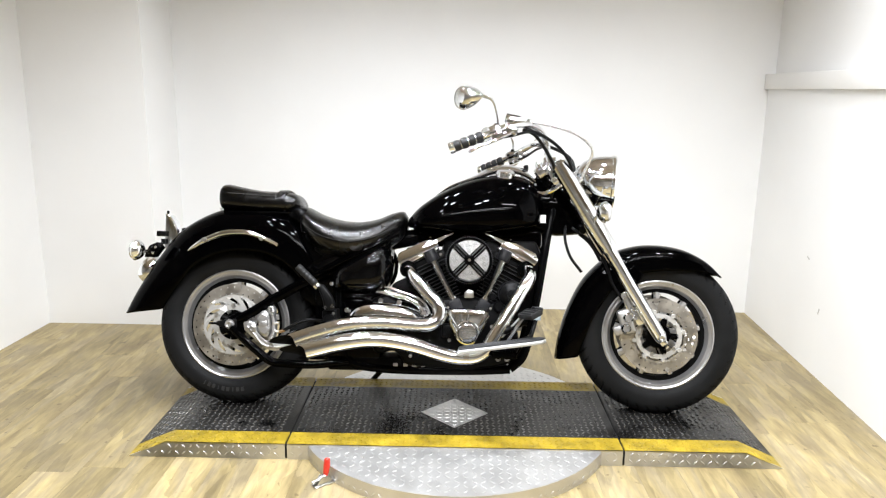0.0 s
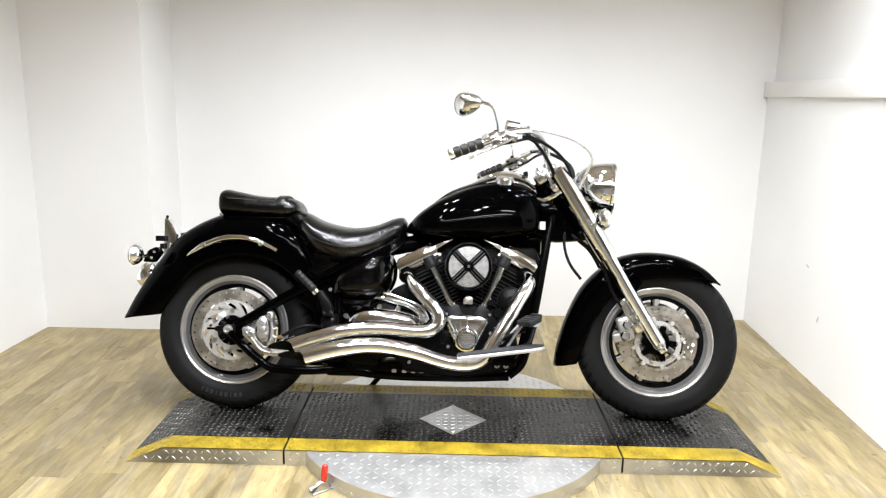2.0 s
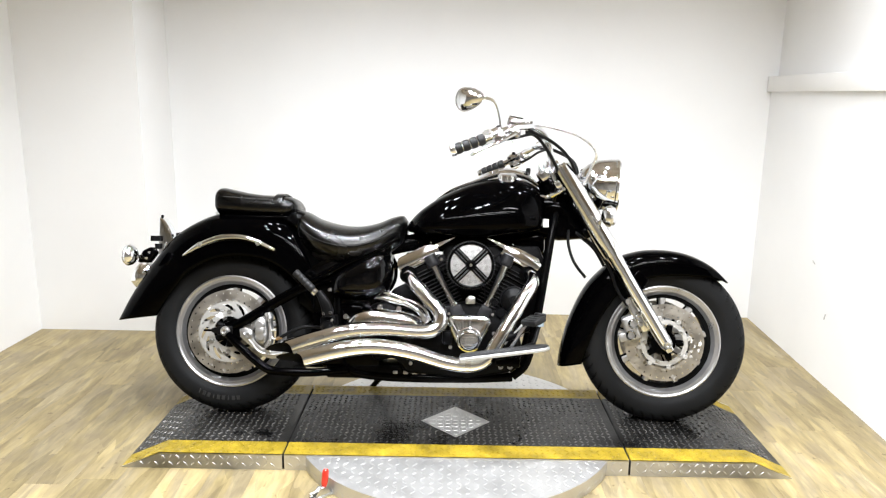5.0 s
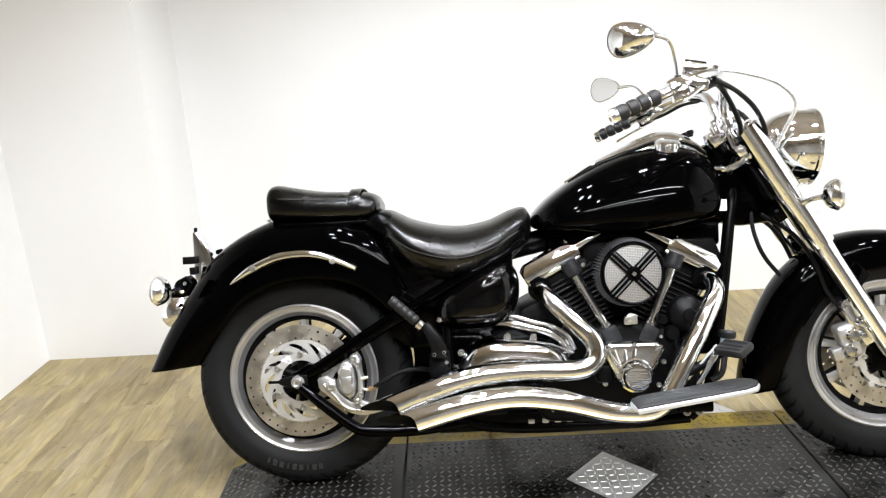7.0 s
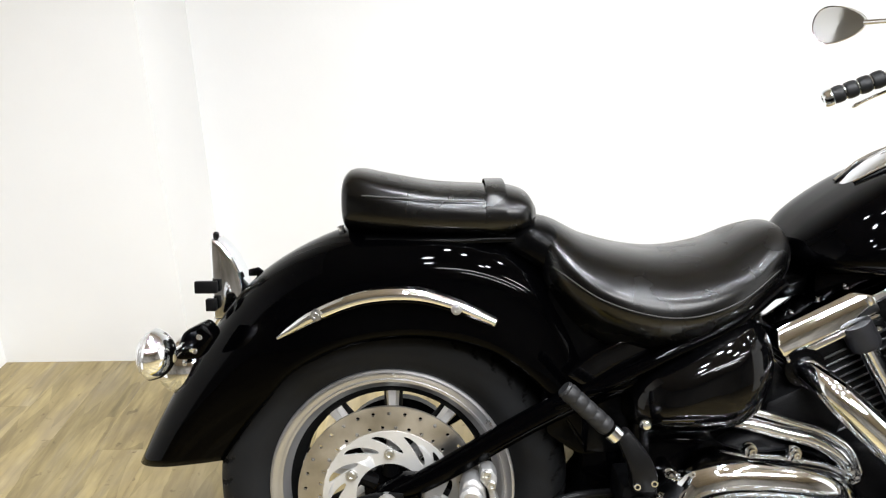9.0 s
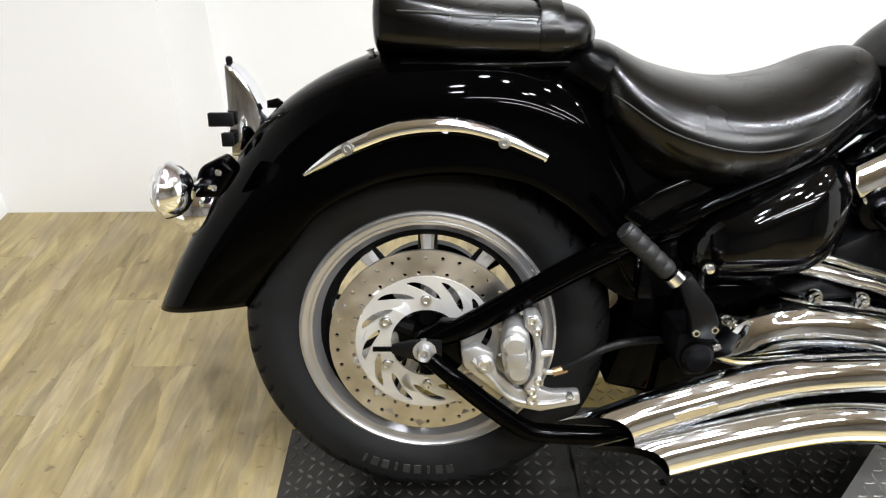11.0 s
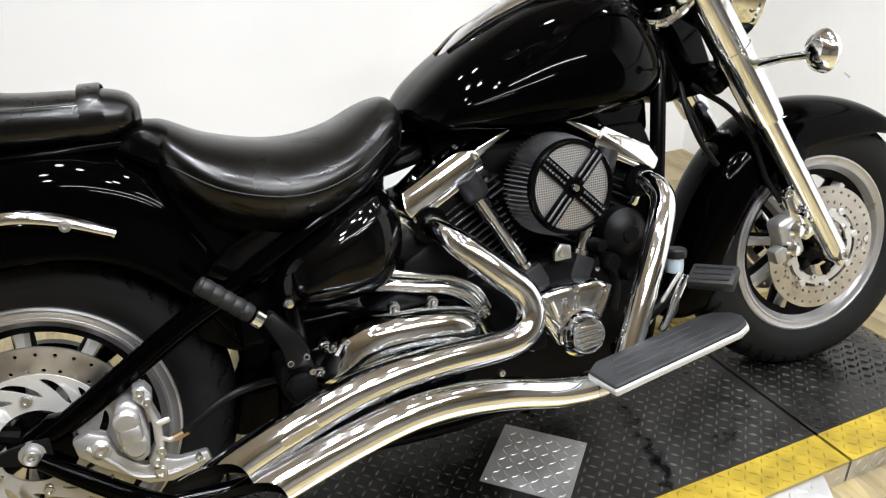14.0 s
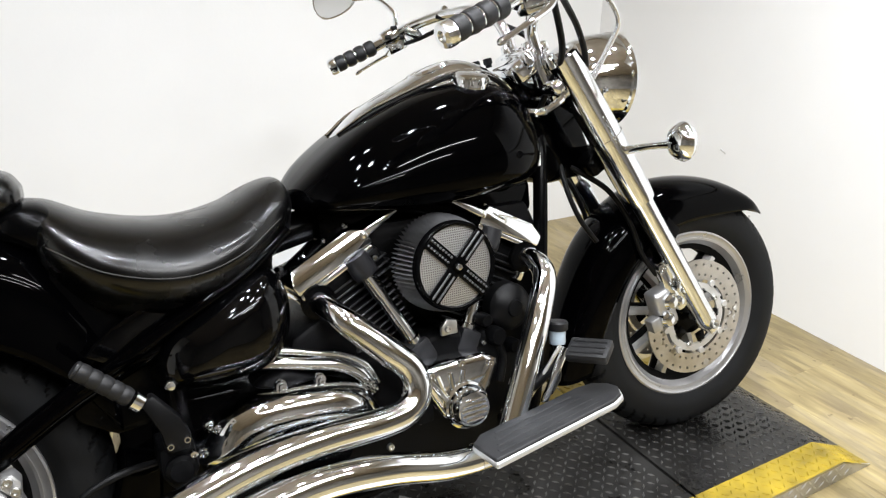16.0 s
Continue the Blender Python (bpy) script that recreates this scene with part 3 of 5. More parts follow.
def wheel(name, at, r, half, rim, steered, marks=0):
    """A cast wheel: dark hub and barrel, bright rim lips, nine spokes and a tyre with grooved shoulders."""
    place = Matrix.Translation(at)
    w = half - 0.012

    def put(n, bm, mat, parent, label=""):
        return add(n, moved(bm, place), mat, parent, label, steered)

    loop = [(rim - 0.02, -w + 0.01), (rim - 0.038, -w + 0.02), (rim - 0.050, -0.026), (rim - 0.050, 0.026), (rim - 0.038, w - 0.02), (rim - 0.02, w - 0.01), (rim - 0.006, w - 0.01),
            (rim - 0.014, 0.0), (rim - 0.006, -w + 0.01), (rim - 0.02, -w + 0.01)]
    hub = lathe([(0.02, -half + 0.0), (0.048, -half + 0.002), (0.056, -0.03), (0.05, 0), (0.056, 0.03), (0.048, half), (0.02, half)], n=36)
    body = put(name, hub, SATIN, bike, "cast alloy wheel with a black hub")
    put("rim_barrel", lathe(loop, n=72), BARREL, body, "matt black rim barrel")
    for s in (-1, 1):
        lip = [(rim - 0.034, s * (w - 0.016)), (rim - 0.026, s * (w - 0.007)), (rim - 0.022, s * (w - 0.001)), (rim - 0.017, s * w), (rim - 0.0165, s * (w - 0.0025)),
               (rim - 0.009, s * (w - 0.002)), (rim - 0.004, s * (w + 0.002)), (rim, s * (w + 0.001)), (rim + 0.002, s * (w - 0.004)), (rim - 0.004, s * (w - 0.014)), (rim - 0.030, s * (w - 0.022)),
               (rim - 0.034, s * (w - 0.016))]
        put("rim_lip", lathe(lip, n=96), RIM, body, "satin machined rim lip")
    for k in range(9):
        a = 2 * math.pi * k / 9 + math.pi / 2
        rows = []
        for u in np.linspace(0, 1, 7):
            rr = 0.045 + (rim - 0.024 - 0.045) * u
            hw, hy = 0.015 - 0.009 * math.sin(math.pi * min(1, u * 1.05)) * 0.55, 0.033 - 0.007 * u
            c = [(-hw, -hy * 0.5), (-hw * 0.55, -hy), (hw * 0.55, -hy), (hw, -hy * 0.5), (hw, hy * 0.5), (hw * 0.55, hy), (-hw * 0.55, hy), (-hw, hy * 0.5)]
            rows.append([(rr * math.cos(a) - t * math.sin(a), y, rr * math.sin(a) + t * math.cos(a)) for t, y in c])
        spoke = put("spoke", rings(rows), GUN, body, "grey cast spoke")
        web = box((rim - 0.085, 0.030, 0.034), ((rim + 0.01) / 2, 0.006, 0), 0.012)
        put("spoke_web", moved(web, Matrix.Rotation(-a, 4, "Y")), BARREL, spoke, "black web behind the spoke")
    # tyre
    prof = spline([(rim - 0.006, -half * 0.72), (rim + 0.006, -half * 0.86), (rim + 0.030, -half), (rim + 0.06, -half * 0.985), (r - 0.022, -half * 0.86),
                   (r - 0.008, -half * 0.58), (r - 0.001, -half * 0.25), (r, 0)], 5)
    prof = [tuple(p) for p in prof]
    prof += [(a, -b) for a, b in prof[-2::-1]]
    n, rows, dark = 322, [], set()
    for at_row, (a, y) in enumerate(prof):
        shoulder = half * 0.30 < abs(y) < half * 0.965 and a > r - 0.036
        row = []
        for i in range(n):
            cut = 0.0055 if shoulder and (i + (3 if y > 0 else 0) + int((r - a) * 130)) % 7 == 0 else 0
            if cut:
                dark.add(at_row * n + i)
            t = 2 * math.pi * i / n
            row.append(((a - cut) * math.cos(t), y, (a - cut) * math.sin(t)))
        rows.append(row)
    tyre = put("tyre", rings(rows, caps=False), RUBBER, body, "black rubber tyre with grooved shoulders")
    # groove cells take a darker black: shade of the cuts put into the colour
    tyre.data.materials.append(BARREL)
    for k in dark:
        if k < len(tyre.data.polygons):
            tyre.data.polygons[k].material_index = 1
    # raised maker's marks on the sidewall, as plain blocks
    for k in range(marks):
        a = radians(-116 + k * 4.3)
        hgt = 0.0085
        rr = rim + 0.042
        bm = box((0.0125 if k % 3 else 0.005, 0.0012, 2 * hgt), (0, 0, 0), 0.0004, seg=1)
        moved(bm, Matrix.Translation((rr * math.cos(a), -half * 1.012, rr * math.sin(a))) @ Matrix.Rotation(-a - math.pi / 2, 4, "Y"))
        put("sidewall_mark", bm, SMEAR, body)
    return body, put


# ---- rear wheel, brake and swingarm ----
REAR = (0.004, 0, 0.322)
rear, put = wheel("rear_wheel", REAR, 0.320, 0.076, 0.219, False, 9)
disc = put("brake_disc", moved(drilled_ring(0.112, 0.163, 2, 34, 0.0034, 0.006), Matrix.Translation((0, -0.093, 0))), STEEL, rear, "drilled steel brake disc, brown with heat")
put("disc_carrier", moved(slotted_ring(0.060, 0.119, 0.096, 12, 0.0155, 0.0112, 0.25, 0.005), Matrix.Translation((0, -0.0945, 0))), SILVER, rear, "silver brake disc carrier with leaning slots")
for k in range(6):
    a = 2 * math.pi * k / 6 + math.pi / 2
    x, z = 0.078 * math.cos(a), 0.078 * math.sin(a)
    put("disc_bolt", lathe([(0.0, 0.003), (0.0036, 0.003), (0.0042, 0.007), (0.0068, 0.007), (0.0076, 0.0055), (0.0076, 0.0015), (0.0098, 0.0015), (0.0098, -0.003)], (x, -0.0945, z), (0, -1, 0), 18), ZINC, rear)
    put("hub_lug", tube([(x * 0.45, -0.07, z * 0.45), (x * 0.98, -0.086, z * 0.98)], [0.017, 0.011], 10, 1), MATTE, rear)
put("belt_pulley", lathe([(0.09, 0.075), (0.118, 0.08), (0.118, 0.105), (0.09, 0.108), (0.05, 0.1), (0.05, 0.07)], n=60), SATIN, rear)

both("swingarm", tube([(0.0, -0.118, 0.333), (0.08, -0.123, 0.372), (0.278, -0.128, 0.490), (0.42, -0.125, 0.545), (0.52, -0.12, 0.56)], [0.012, 0.017, 0.018, 0.018, 0.018], 14, flat=1.15), GLOSS)
both("swingarm_brace", tube([(0.01, -0.135, 0.315), (0.06, -0.14, 0.272), (0.11, -0.142, 0.23), (0.165, -0.143, 0.190), (0.21, -0.143, 0.180), (0.33, -0.14, 0.176), (0.48, -0.13, 0.19)],
                            [0.014, 0.016, 0.0165, 0.0165, 0.0165, 0.016, 0.016], 14), GLOSS)
both("axle_plate", slab([(-0.022, 0.340), (-0.004, 0.356), (0.03, 0.376), (0.060, 0.374), (0.060, 0.34), (0.064, 0.300), (0.050, 0.282), (0.014, 0.290), (-0.016, 0.304), (-0.024, 0.318)], -0.128, -0.104, 0.005), GLOSS)
both("axle_nut", lathe([(0.005, -0.006), (0.005, -0.014), (0.010, -0.016), (0.012, -0.010), (0.0125, 0.0), (0.019, 0.0), (0.02, 0.006), (0.02, 0.012)], (0.002, -0.137, 0.327), (0, 1, 0), 20), CAST, None, "bright axle nut and washer")
both("chain_adjuster", slab([(-0.052, 0.337), (-0.02, 0.345), (0.03, 0.348), (0.03, 0.312), (-0.02, 0.312), (-0.052, 0.322)], -0.136, -0.126, 0.003), PLASTIC)
both("adjuster_screw", tube([(-0.082, -0.131, 0.329), (-0.05, -0.131, 0.329)], 0.0045, 8, 1), SATIN)
caliper = add("rear_caliper_bracket", slab([(0.060, 0.337), (0.085, 0.345), (0.112, 0.332), (0.119, 0.298), (0.152, 0.268), (0.188, 0.27), (0.205, 0.262), (0.252, 0.263),
                                            (0.256, 0.24), (0.19, 0.226), (0.152, 0.234), (0.118, 0.262), (0.086, 0.288), (0.064, 0.308)], -0.152, -0.132, 0.005), CAST, None, "cast aluminium rear brake caliper bracket")
body = slab([(0.132, 0.382), (0.150, 0.388), (0.166, 0.374), (0.170, 0.345), (0.172, 0.318), (0.166, 0.288), (0.148, 0.280), (0.132, 0.296), (0.124, 0.328), (0.125, 0.36)], -0.170, -0.118, 0.008, seg=3)
for x, z, r in ((0.144, 0.355, 0.021), (0.150, 0.313, 0.020)):
    lathe([(0.0, -0.016), (r - 0.006, -0.0155), (r - 0.001, -0.010), (r, 0.0)], (x, -0.166, z), (0, 1, 0), 24, body)
box((0.034, 0.022, 0.034), (0.147, -0.172, 0.334), 0.008, None, body)
add("rear_caliper", body, CAST, caliper, "cast aluminium two-piston brake caliper")
bridge = slab([(0.160, 0.402), (0.178, 0.404), (0.188, 0.388), (0.184, 0.362), (0.192, 0.335), (0.190, 0.300), (0.186, 0.272), (0.170, 0.262), (0.160, 0.276), (0.176, 0.300), (0.178, 0.335), (0.172, 0.366), (0.158, 0.384)], -0.164, -0.128, 0.004)
add("caliper_bridge", bridge, CAST, caliper)
for x, z in ((0.170, 0.394), (0.178, 0.376), (0.184, 0.290), (0.174, 0.272)):
    add("caliper_bolt", bolt((x, -0.164, z), (0, -1, 0), 0.0075, 0.006), ZINC, caliper)
for x, z, r in ((0.098, 0.313, 0.011), (0.176, 0.25, 0.010), (0.236, 0.257, 0.006)):
    add("bracket_bolt", bolt((x, -0.153, z), (0, -1, 0), r, 0.008), ZINC, caliper)
add("bracket_rib", tube([(0.078, -0.153, 0.322), (0.108, -0.153, 0.29), (0.14, -0.153, 0.254), (0.19, -0.153, 0.243), (0.245, -0.153, 0.252)], 0.0048, 8), CAST, caliper)
add("bracket_boss", lathe([(0.0, 0.006), (0.012, 0.006), (0.016, 0.003), (0.017, -0.004)], (0.098, -0.152, 0.313), (0, -1, 0), 20), CAST, caliper)
add("bleed_nipple", tube([(0.186, -0.16, 0.335), (0.205, -0.16, 0.338)], [0.006, 0.0045], 10, 2), ZINC, caliper)
add("brake_hose", tube([(0.222, -0.16, 0.309), (0.25, -0.16, 0.325), (0.285, -0.157, 0.343), (0.33, -0.15, 0.352), (0.40, -0.12, 0.342)], 0.0068, 12), PLASTIC, None, "black rubber brake hose")
fitting = add("hose_fitting", tube([(0.186, -0.16, 0.312), (0.196, -0.16, 0.304), (0.208, -0.16, 0.304)], 0.0042, 10), ZINC, None, "bent steel hose fitting with a copper collar")
add("collar", tube([(0.206, -0.16, 0.3035), (0.228, -0.16, 0.3105)], 0.0068, 14, 1), BRASS, fitting)

# ---- rear fender ----


def fender(sections, sub):
    """A curved mudguard from sections of crown point, lower edge point and half width."""
    rows = []
    for ox, oz, ix, iz, w in spline(sections, sub):
        row = []
        for a in np.linspace(-1, 1, 29):
            t = abs(a)
            if t < 0.62:
                u = t / 0.62 * math.pi / 2
                y, go = w * math.sin(u), 0.55 * (1 - math.cos(u)) ** 1.1
            else:
                v = (t - 0.62) / 0.38
                y, go = w * (1 + 0.015 * math.sin(v * math.pi)), 0.55 + 0.45 * v
            row.append((ox + (ix - ox) * go, math.copysign(y, a), oz + (iz - oz) * go))
        rows.append(row)
    return rings(rows, closed=False)


REAR_FENDER = [(-0.470, 0.354, -0.296, 0.376, 0.066), (-0.416, 0.458, -0.256, 0.432, 0.084), (-0.331, 0.588, -0.208, 0.492, 0.104), (-0.232, 0.705, -0.150, 0.556, 0.122),
               (-0.09, 0.783, -0.050, 0.604, 0.131), (0.06, 0.808, 0.064, 0.616, 0.133), (0.17, 0.800, 0.176, 0.592, 0.132), (0.27, 0.742, 0.268, 0.522, 0.128), (0.35, 0.60, 0.34, 0.41, 0.12)]
ob = add("rear_fender", fender(REAR_FENDER, 6), GLOSS, None, "gloss black deep rear fender", smooth=60)
solid = ob.modifiers.new("thickness", "SOLIDIFY")
solid.thickness, solid.offset = 0.004, -1
for s in (-1, 1):
    add("fender_strip", tube([(-0.176, s * 0.124, 0.615), (-0.150, s * 0.129, 0.632), (-0.107, s * 0.133, 0.657), (-0.03, s * 0.137, 0.685), (0.05, s * 0.139, 0.690), (0.115, s * 0.139, 0.674), (0.185, s * 0.137, 0.643)],
                             [0.003, 0.0085, 0.0125, 0.0145, 0.0140, 0.012, 0.0085], 12, flat=0.95), CHROME, ob, "chrome fender strip")
    add("strip_groove", tube([(-0.10, s * 0.1420, 0.6525), (-0.03, s * 0.1475, 0.6765), (0.05, s * 0.1495, 0.6815), (0.115, s * 0.1480, 0.6665), (0.180, s * 0.1435, 0.6395)], [0.0012, 0.0028, 0.0032, 0.003, 0.0022], 8), GLOSS, ob)
    for x, z in ((-0.106, 0.659), (0.122, 0.668)):
        add("strip_bolt", bolt((x, s * 0.150, z), (0, s, 0), 0.0062, 0.006, lathe([(0.0, 0.0025), (0.0085, 0.002), (0.0095, -0.006)], (x, s * 0.150, z), (0, s, 0), 20)), ZINC, ob)
# tail strip, lamp carrier and plate bracket
add("seat_stud", lathe([(0.008, 0), (0.009, 0.006), (0.005, 0.008), (0.005, 0.016), (0.008, 0.018), (0, 0.02)], (-0.075, -0.03, 0.775), (-0.3, 0, 1), 14), ZINC, ob)
D_SIDE = [(-0.318, 0.622), (-0.268, 0.622), (-0.260, 0.650), (-0.259, 0.680), (-0.266, 0.710), (-0.279, 0.738), (-0.296, 0.760), (-0.310, 0.770), (-0.318, 0.766)]
tail = add("plate_bracket", slab(D_SIDE, -0.020, 0.040, 0.006, seg=3), CHROME, None, "chrome number plate bracket on the rear fender", smooth=40)
add("bracket_knob", lathe([(0.004, -0.004), (0.0055, 0.0), (0.0055, 0.006), (0.003, 0.009), (0.0, 0.009)], (-0.308, -0.008, 0.772), (0, 0, 1), 14), PLASTIC, tail)
add("clip", box((0.04, 0.012, 0.022), (-0.324, -0.028, 0.684), 0.002), PLASTIC, tail)
add("clip", box((0.018, 0.014, 0.022), (-0.316, -0.028, 0.652), 0.002), PLASTIC, tail)
add("eyelet", slab([(-0.258, 0.709), (-0.240, 0.713), (-0.231, 0.706), (-0.240, 0.697), (-0.258, 0.697)], 0.010, 0.016, 0.001), SATIN, tail)
lamp = add("tail_lamp", lathe([(0.0, -0.02), (0.05, -0.02), (0.058, 0.0), (0.055, 0.03), (0.04, 0.05), (0.0, 0.055)], (-0.382, 0, 0.538), (1, 0, -0.45), 32), CHROME, None, "chrome tail lamp on the rear fender")
add("lamp_lens", lathe([(0.05, 0.0), (0.049, -0.012), (0.03, -0.022), (0, -0.025)], (-0.374, 0, 0.547), (1, 0, -0.45), 32), AMBER, lamp)


def indicator(at, root, way, steered=False):
    """A chrome bullet turn lamp on a stalk."""
    at = Vector(at)
    d = Vector(way).normalized()
    for s in (1, -1):
        p = Vector((at.x, at.y * s, at.z))
        q = Vector((root[0], root[1] * s, root[2]))
        bm = lathe([(0.0, 0.031), (0.014, 0.0295), (0.026, 0.0235), (0.035, 0.014), (0.0395, 0.004), (0.041, -0.001), (0.0395, -0.005), (0.035, -0.005)], p, -d, 28)
        one = add("turn_lamp", bm, CHROME, None, "chrome bullet turn lamp", steered)
        add("lamp_lens", lathe([(0.0355, -0.005), (0.0335, -0.013), (0.025, -0.020), (0.013, -0.0235), (0, -0.0245)], p, -d, 28), LENS, one, "", steered)
        add("stalk", tube([p - d * 0.026 + Vector((0, 0, -0.004)), p.lerp(q, 0.5) - d * 0.01, q], [0.0085, 0.0075, 0.011], 12, 4), CHROME, one, "", steered)


indicator((-0.348, -0.206, 0.612), (-0.318, -0.150, 0.606), (-1, 0, 0.08))
for s in (-1, 1):
    mount = slab([(-0.345, 0.585), (-0.325, 0.632), (-0.29, 0.648), (-0.272, 0.625), (-0.30, 0.585)], s * 0.128 - 0.022, s * 0.128 + 0.022, 0.008, seg=3)
    add("lamp_mount", mount, GLOSS, None, "black turn lamp mount")
    for x, z in ((-0.322, 0.612), (-0.296, 0.625), (-0.305, 0.602)):
        add("mount_bolt", bolt((x, s * 0.151, z), (0, s, 0), 0.005, 0.004), CHROME)

# ---- seats ----


def cushion(sections, sub=6, n=40, power=2.6):
    """An upholstered form over sections of x, bottom, top, half width and how far the crown falls to the sides."""
    rows = []
    for x, lo, hi, w, sag in spline(sections, sub):
        row = []
        for k in range(n):
            a = 2 * math.pi * k / n
            c, s = math.cos(a), math.sin(a)
            y = math.copysign(abs(c) ** (2 / power), c) * w
            z = (lo + hi) / 2 + math.copysign(abs(s) ** (2 / power), s) * (hi - lo) / 2
            row.append((x, y, z - sag * (y / max(w, 1e-3)) ** 2))
        rows.append(row)
    return rings(rows)


pillion = add("pillion_seat", cushion([(x, lo, hi + 0.003, w, sag) for x, lo, hi, w, sag in [(-0.072, 0.806, 0.858, 0.065, 0.0), (-0.066, 0.786, 0.882, 0.095, 0.0), (-0.045, 0.780, 0.889, 0.106, 0.001), (0.0, 0.777, 0.880, 0.115, 0.002), (0.08, 0.774, 0.866, 0.122, 0.003), (0.16, 0.773, 0.861, 0.124, 0.003),
                                       (0.208, 0.774, 0.859, 0.12, 0.004), (0.242, 0.783, 0.848, 0.108, 0.003), (0.256, 0.80, 0.828, 0.08, 0.0)]]), LEATHER, None, "black leather pillion pad with a strap", smooth=60)
strap = rings([[(x, y * 1.02, z) for (y, z) in [(math.copysign(abs(math.cos(a)) ** 0.77, math.cos(a)) * 0.1245, 0.8205 + math.copysign(abs(math.sin(a)) ** 0.77, math.sin(a)) * (0.050 + e) - 0.003 * math.cos(a) ** 2)
                                               for a in np.linspace(0, 2 * math.pi, 44, endpoint=False)]] for x, e in ((0.172, 0.0), (0.174, 0.0015), (0.203, 0.0015), (0.205, -0.001))], caps=False)
add("strap", strap, LEATHER, pillion, "black leather strap round the pad", smooth=60)
for s in (-1, 1):
    add("seam", tube([(-0.062, s * 0.085, 0.85), (-0.02, s * 0.11, 0.849), (0.08, s * 0.119, 0.843), (0.17, s * 0.121, 0.84)], 0.0016, 6), STITCH, pillion)
add("pillion_base", cushion([(-0.03, 0.765, 0.785, 0.09, 0), (0.1, 0.762, 0.785, 0.105, 0), (0.245, 0.76, 0.79, 0.1, 0)]), SATIN, pillion)
SEAT = [(0.258, 0.735, 0.79, 0.07, 0.0), (0.266, 0.70, 0.80, 0.115, 0.0), (0.29, 0.672, 0.797, 0.15, 0.0), (0.35, 0.625, 0.768, 0.182, 0.0), (0.43, 0.598, 0.748, 0.194, 0.0), (0.50, 0.60, 0.744, 0.190, 0.0),
        (0.57, 0.625, 0.757, 0.17, 0.0), (0.63, 0.665, 0.782, 0.138, 0.0), (0.672, 0.70, 0.79, 0.102, 0.0), (0.690, 0.73, 0.77, 0.06, 0.0)]
PAD = [(0.0, 1.0), (0.26, 0.985), (0.48, 0.945), (0.68, 0.870), (0.84, 0.770), (0.94, 0.675), (0.985, 0.585), (1.0, 0.50), (0.998, 0.445), (0.97, 0.37), (0.905, 0.27), (0.80, 0.165), (0.72, 0.07), (0.62, 0.01), (0.4, 0.0), (0.0, 0.0)]


def saddle(sections, sub):
    """A bucket seat: a rolled pad above a welt, and a skirt below it."""
    right = spline(PAD, 3)
    rows = []
    for x, lo, hi, w, _ in spline(sections, sub):
        half = [(y * w, lo + (hi - lo) * z) for y, z in right]
        rows.append([(x, y, z) for y, z in half] + [(x, -y, z) for y, z in half[-2:0:-1]])
    return rings(rows)


SEAT = [(x, lo - 0.016, hi + 0.004, w, sag) for x, lo, hi, w, sag in SEAT]
seat = add("rider_seat", saddle(SEAT, 7), LEATHER, None, "black leather bucket rider seat with a stitched seam", smooth=60)
for s in (-1, 1):
    add("seam", tube([(x, s * (w * 1.0 + 0.0002), lo + (hi - lo) * 0.49) for x, lo, hi, w, _ in SEAT[1:-1]], 0.0010, 6), STITCH, seat)

# ---- tank ----
TANK = [(x, lo, hi - 0.003, w, 0.35 * sag) for x, lo, hi, w, sag in [(0.690, 0.735, 0.754, 0.04, 0.0), (0.705, 0.726, 0.779, 0.098, 0.004), (0.75, 0.718, 0.823, 0.158, 0.004), (0.83, 0.712, 0.877, 0.186, 0.006), (0.93, 0.708, 0.923, 0.191, 0.008), (1.03, 0.710, 0.948, 0.192, 0.016),
        (1.11, 0.718, 0.950, 0.186, 0.018), (1.172, 0.726, 0.934, 0.164, 0.016), (1.212, 0.745, 0.905, 0.134, 0.01), (1.234, 0.79, 0.87, 0.065, 0.0)]]
TEAR = [(0.0, 1.0), (0.22, 0.992), (0.44, 0.972), (0.64, 0.908), (0.80, 0.782), (0.92, 0.58), (0.985, 0.40), (1.0, 0.28), (0.975, 0.16), (0.90, 0.07), (0.74, 0.012), (0.4, 0.0), (0.0, 0.0)]


def teardrop(sections, sub):
    """A tank: a round crown, sides that swell towards a low widest line and tuck in below it."""
    right = spline(TEAR, 4)
    rows = []
    for x, lo, hi, w, _ in spline(sections, sub):
        half = [(y * w, lo + (hi - lo) * z) for y, z in right]
        rows.append([(x, y, z) for y, z in half] + [(x, -y, z) for y, z in half[-2:0:-1]])
    return rings(rows)


tank = add("fuel_tank", teardrop(TANK, 10), GLOSS, None, "gloss black teardrop fuel tank", smooth=60)
CONSOLE = [(x, lo, hi - 0.010, w * 1.12, sag) for x, lo, hi, w, sag in [(0.775, 0.81, 0.838, 0.006, 0.0), (0.805, 0.825, 0.870, 0.028, 0.002), (0.87, 0.855, 0.920, 0.050, 0.004), (0.96, 0.88, 0.962, 0.058, 0.006), (1.04, 0.90, 0.996, 0.066, 0.009), (1.10, 0.90, 1.004, 0.066, 0.009),
           (1.16, 0.89, 0.986, 0.058, 0.007), (1.205, 0.87, 0.95, 0.045, 0.004), (1.232, 0.87, 0.90, 0.02, 0.0)]]
console = add("tank_console", cushion(CONSOLE, 6, 40, 2.3), CHROME, tank, "chrome tank console with a round dial", smooth=60)
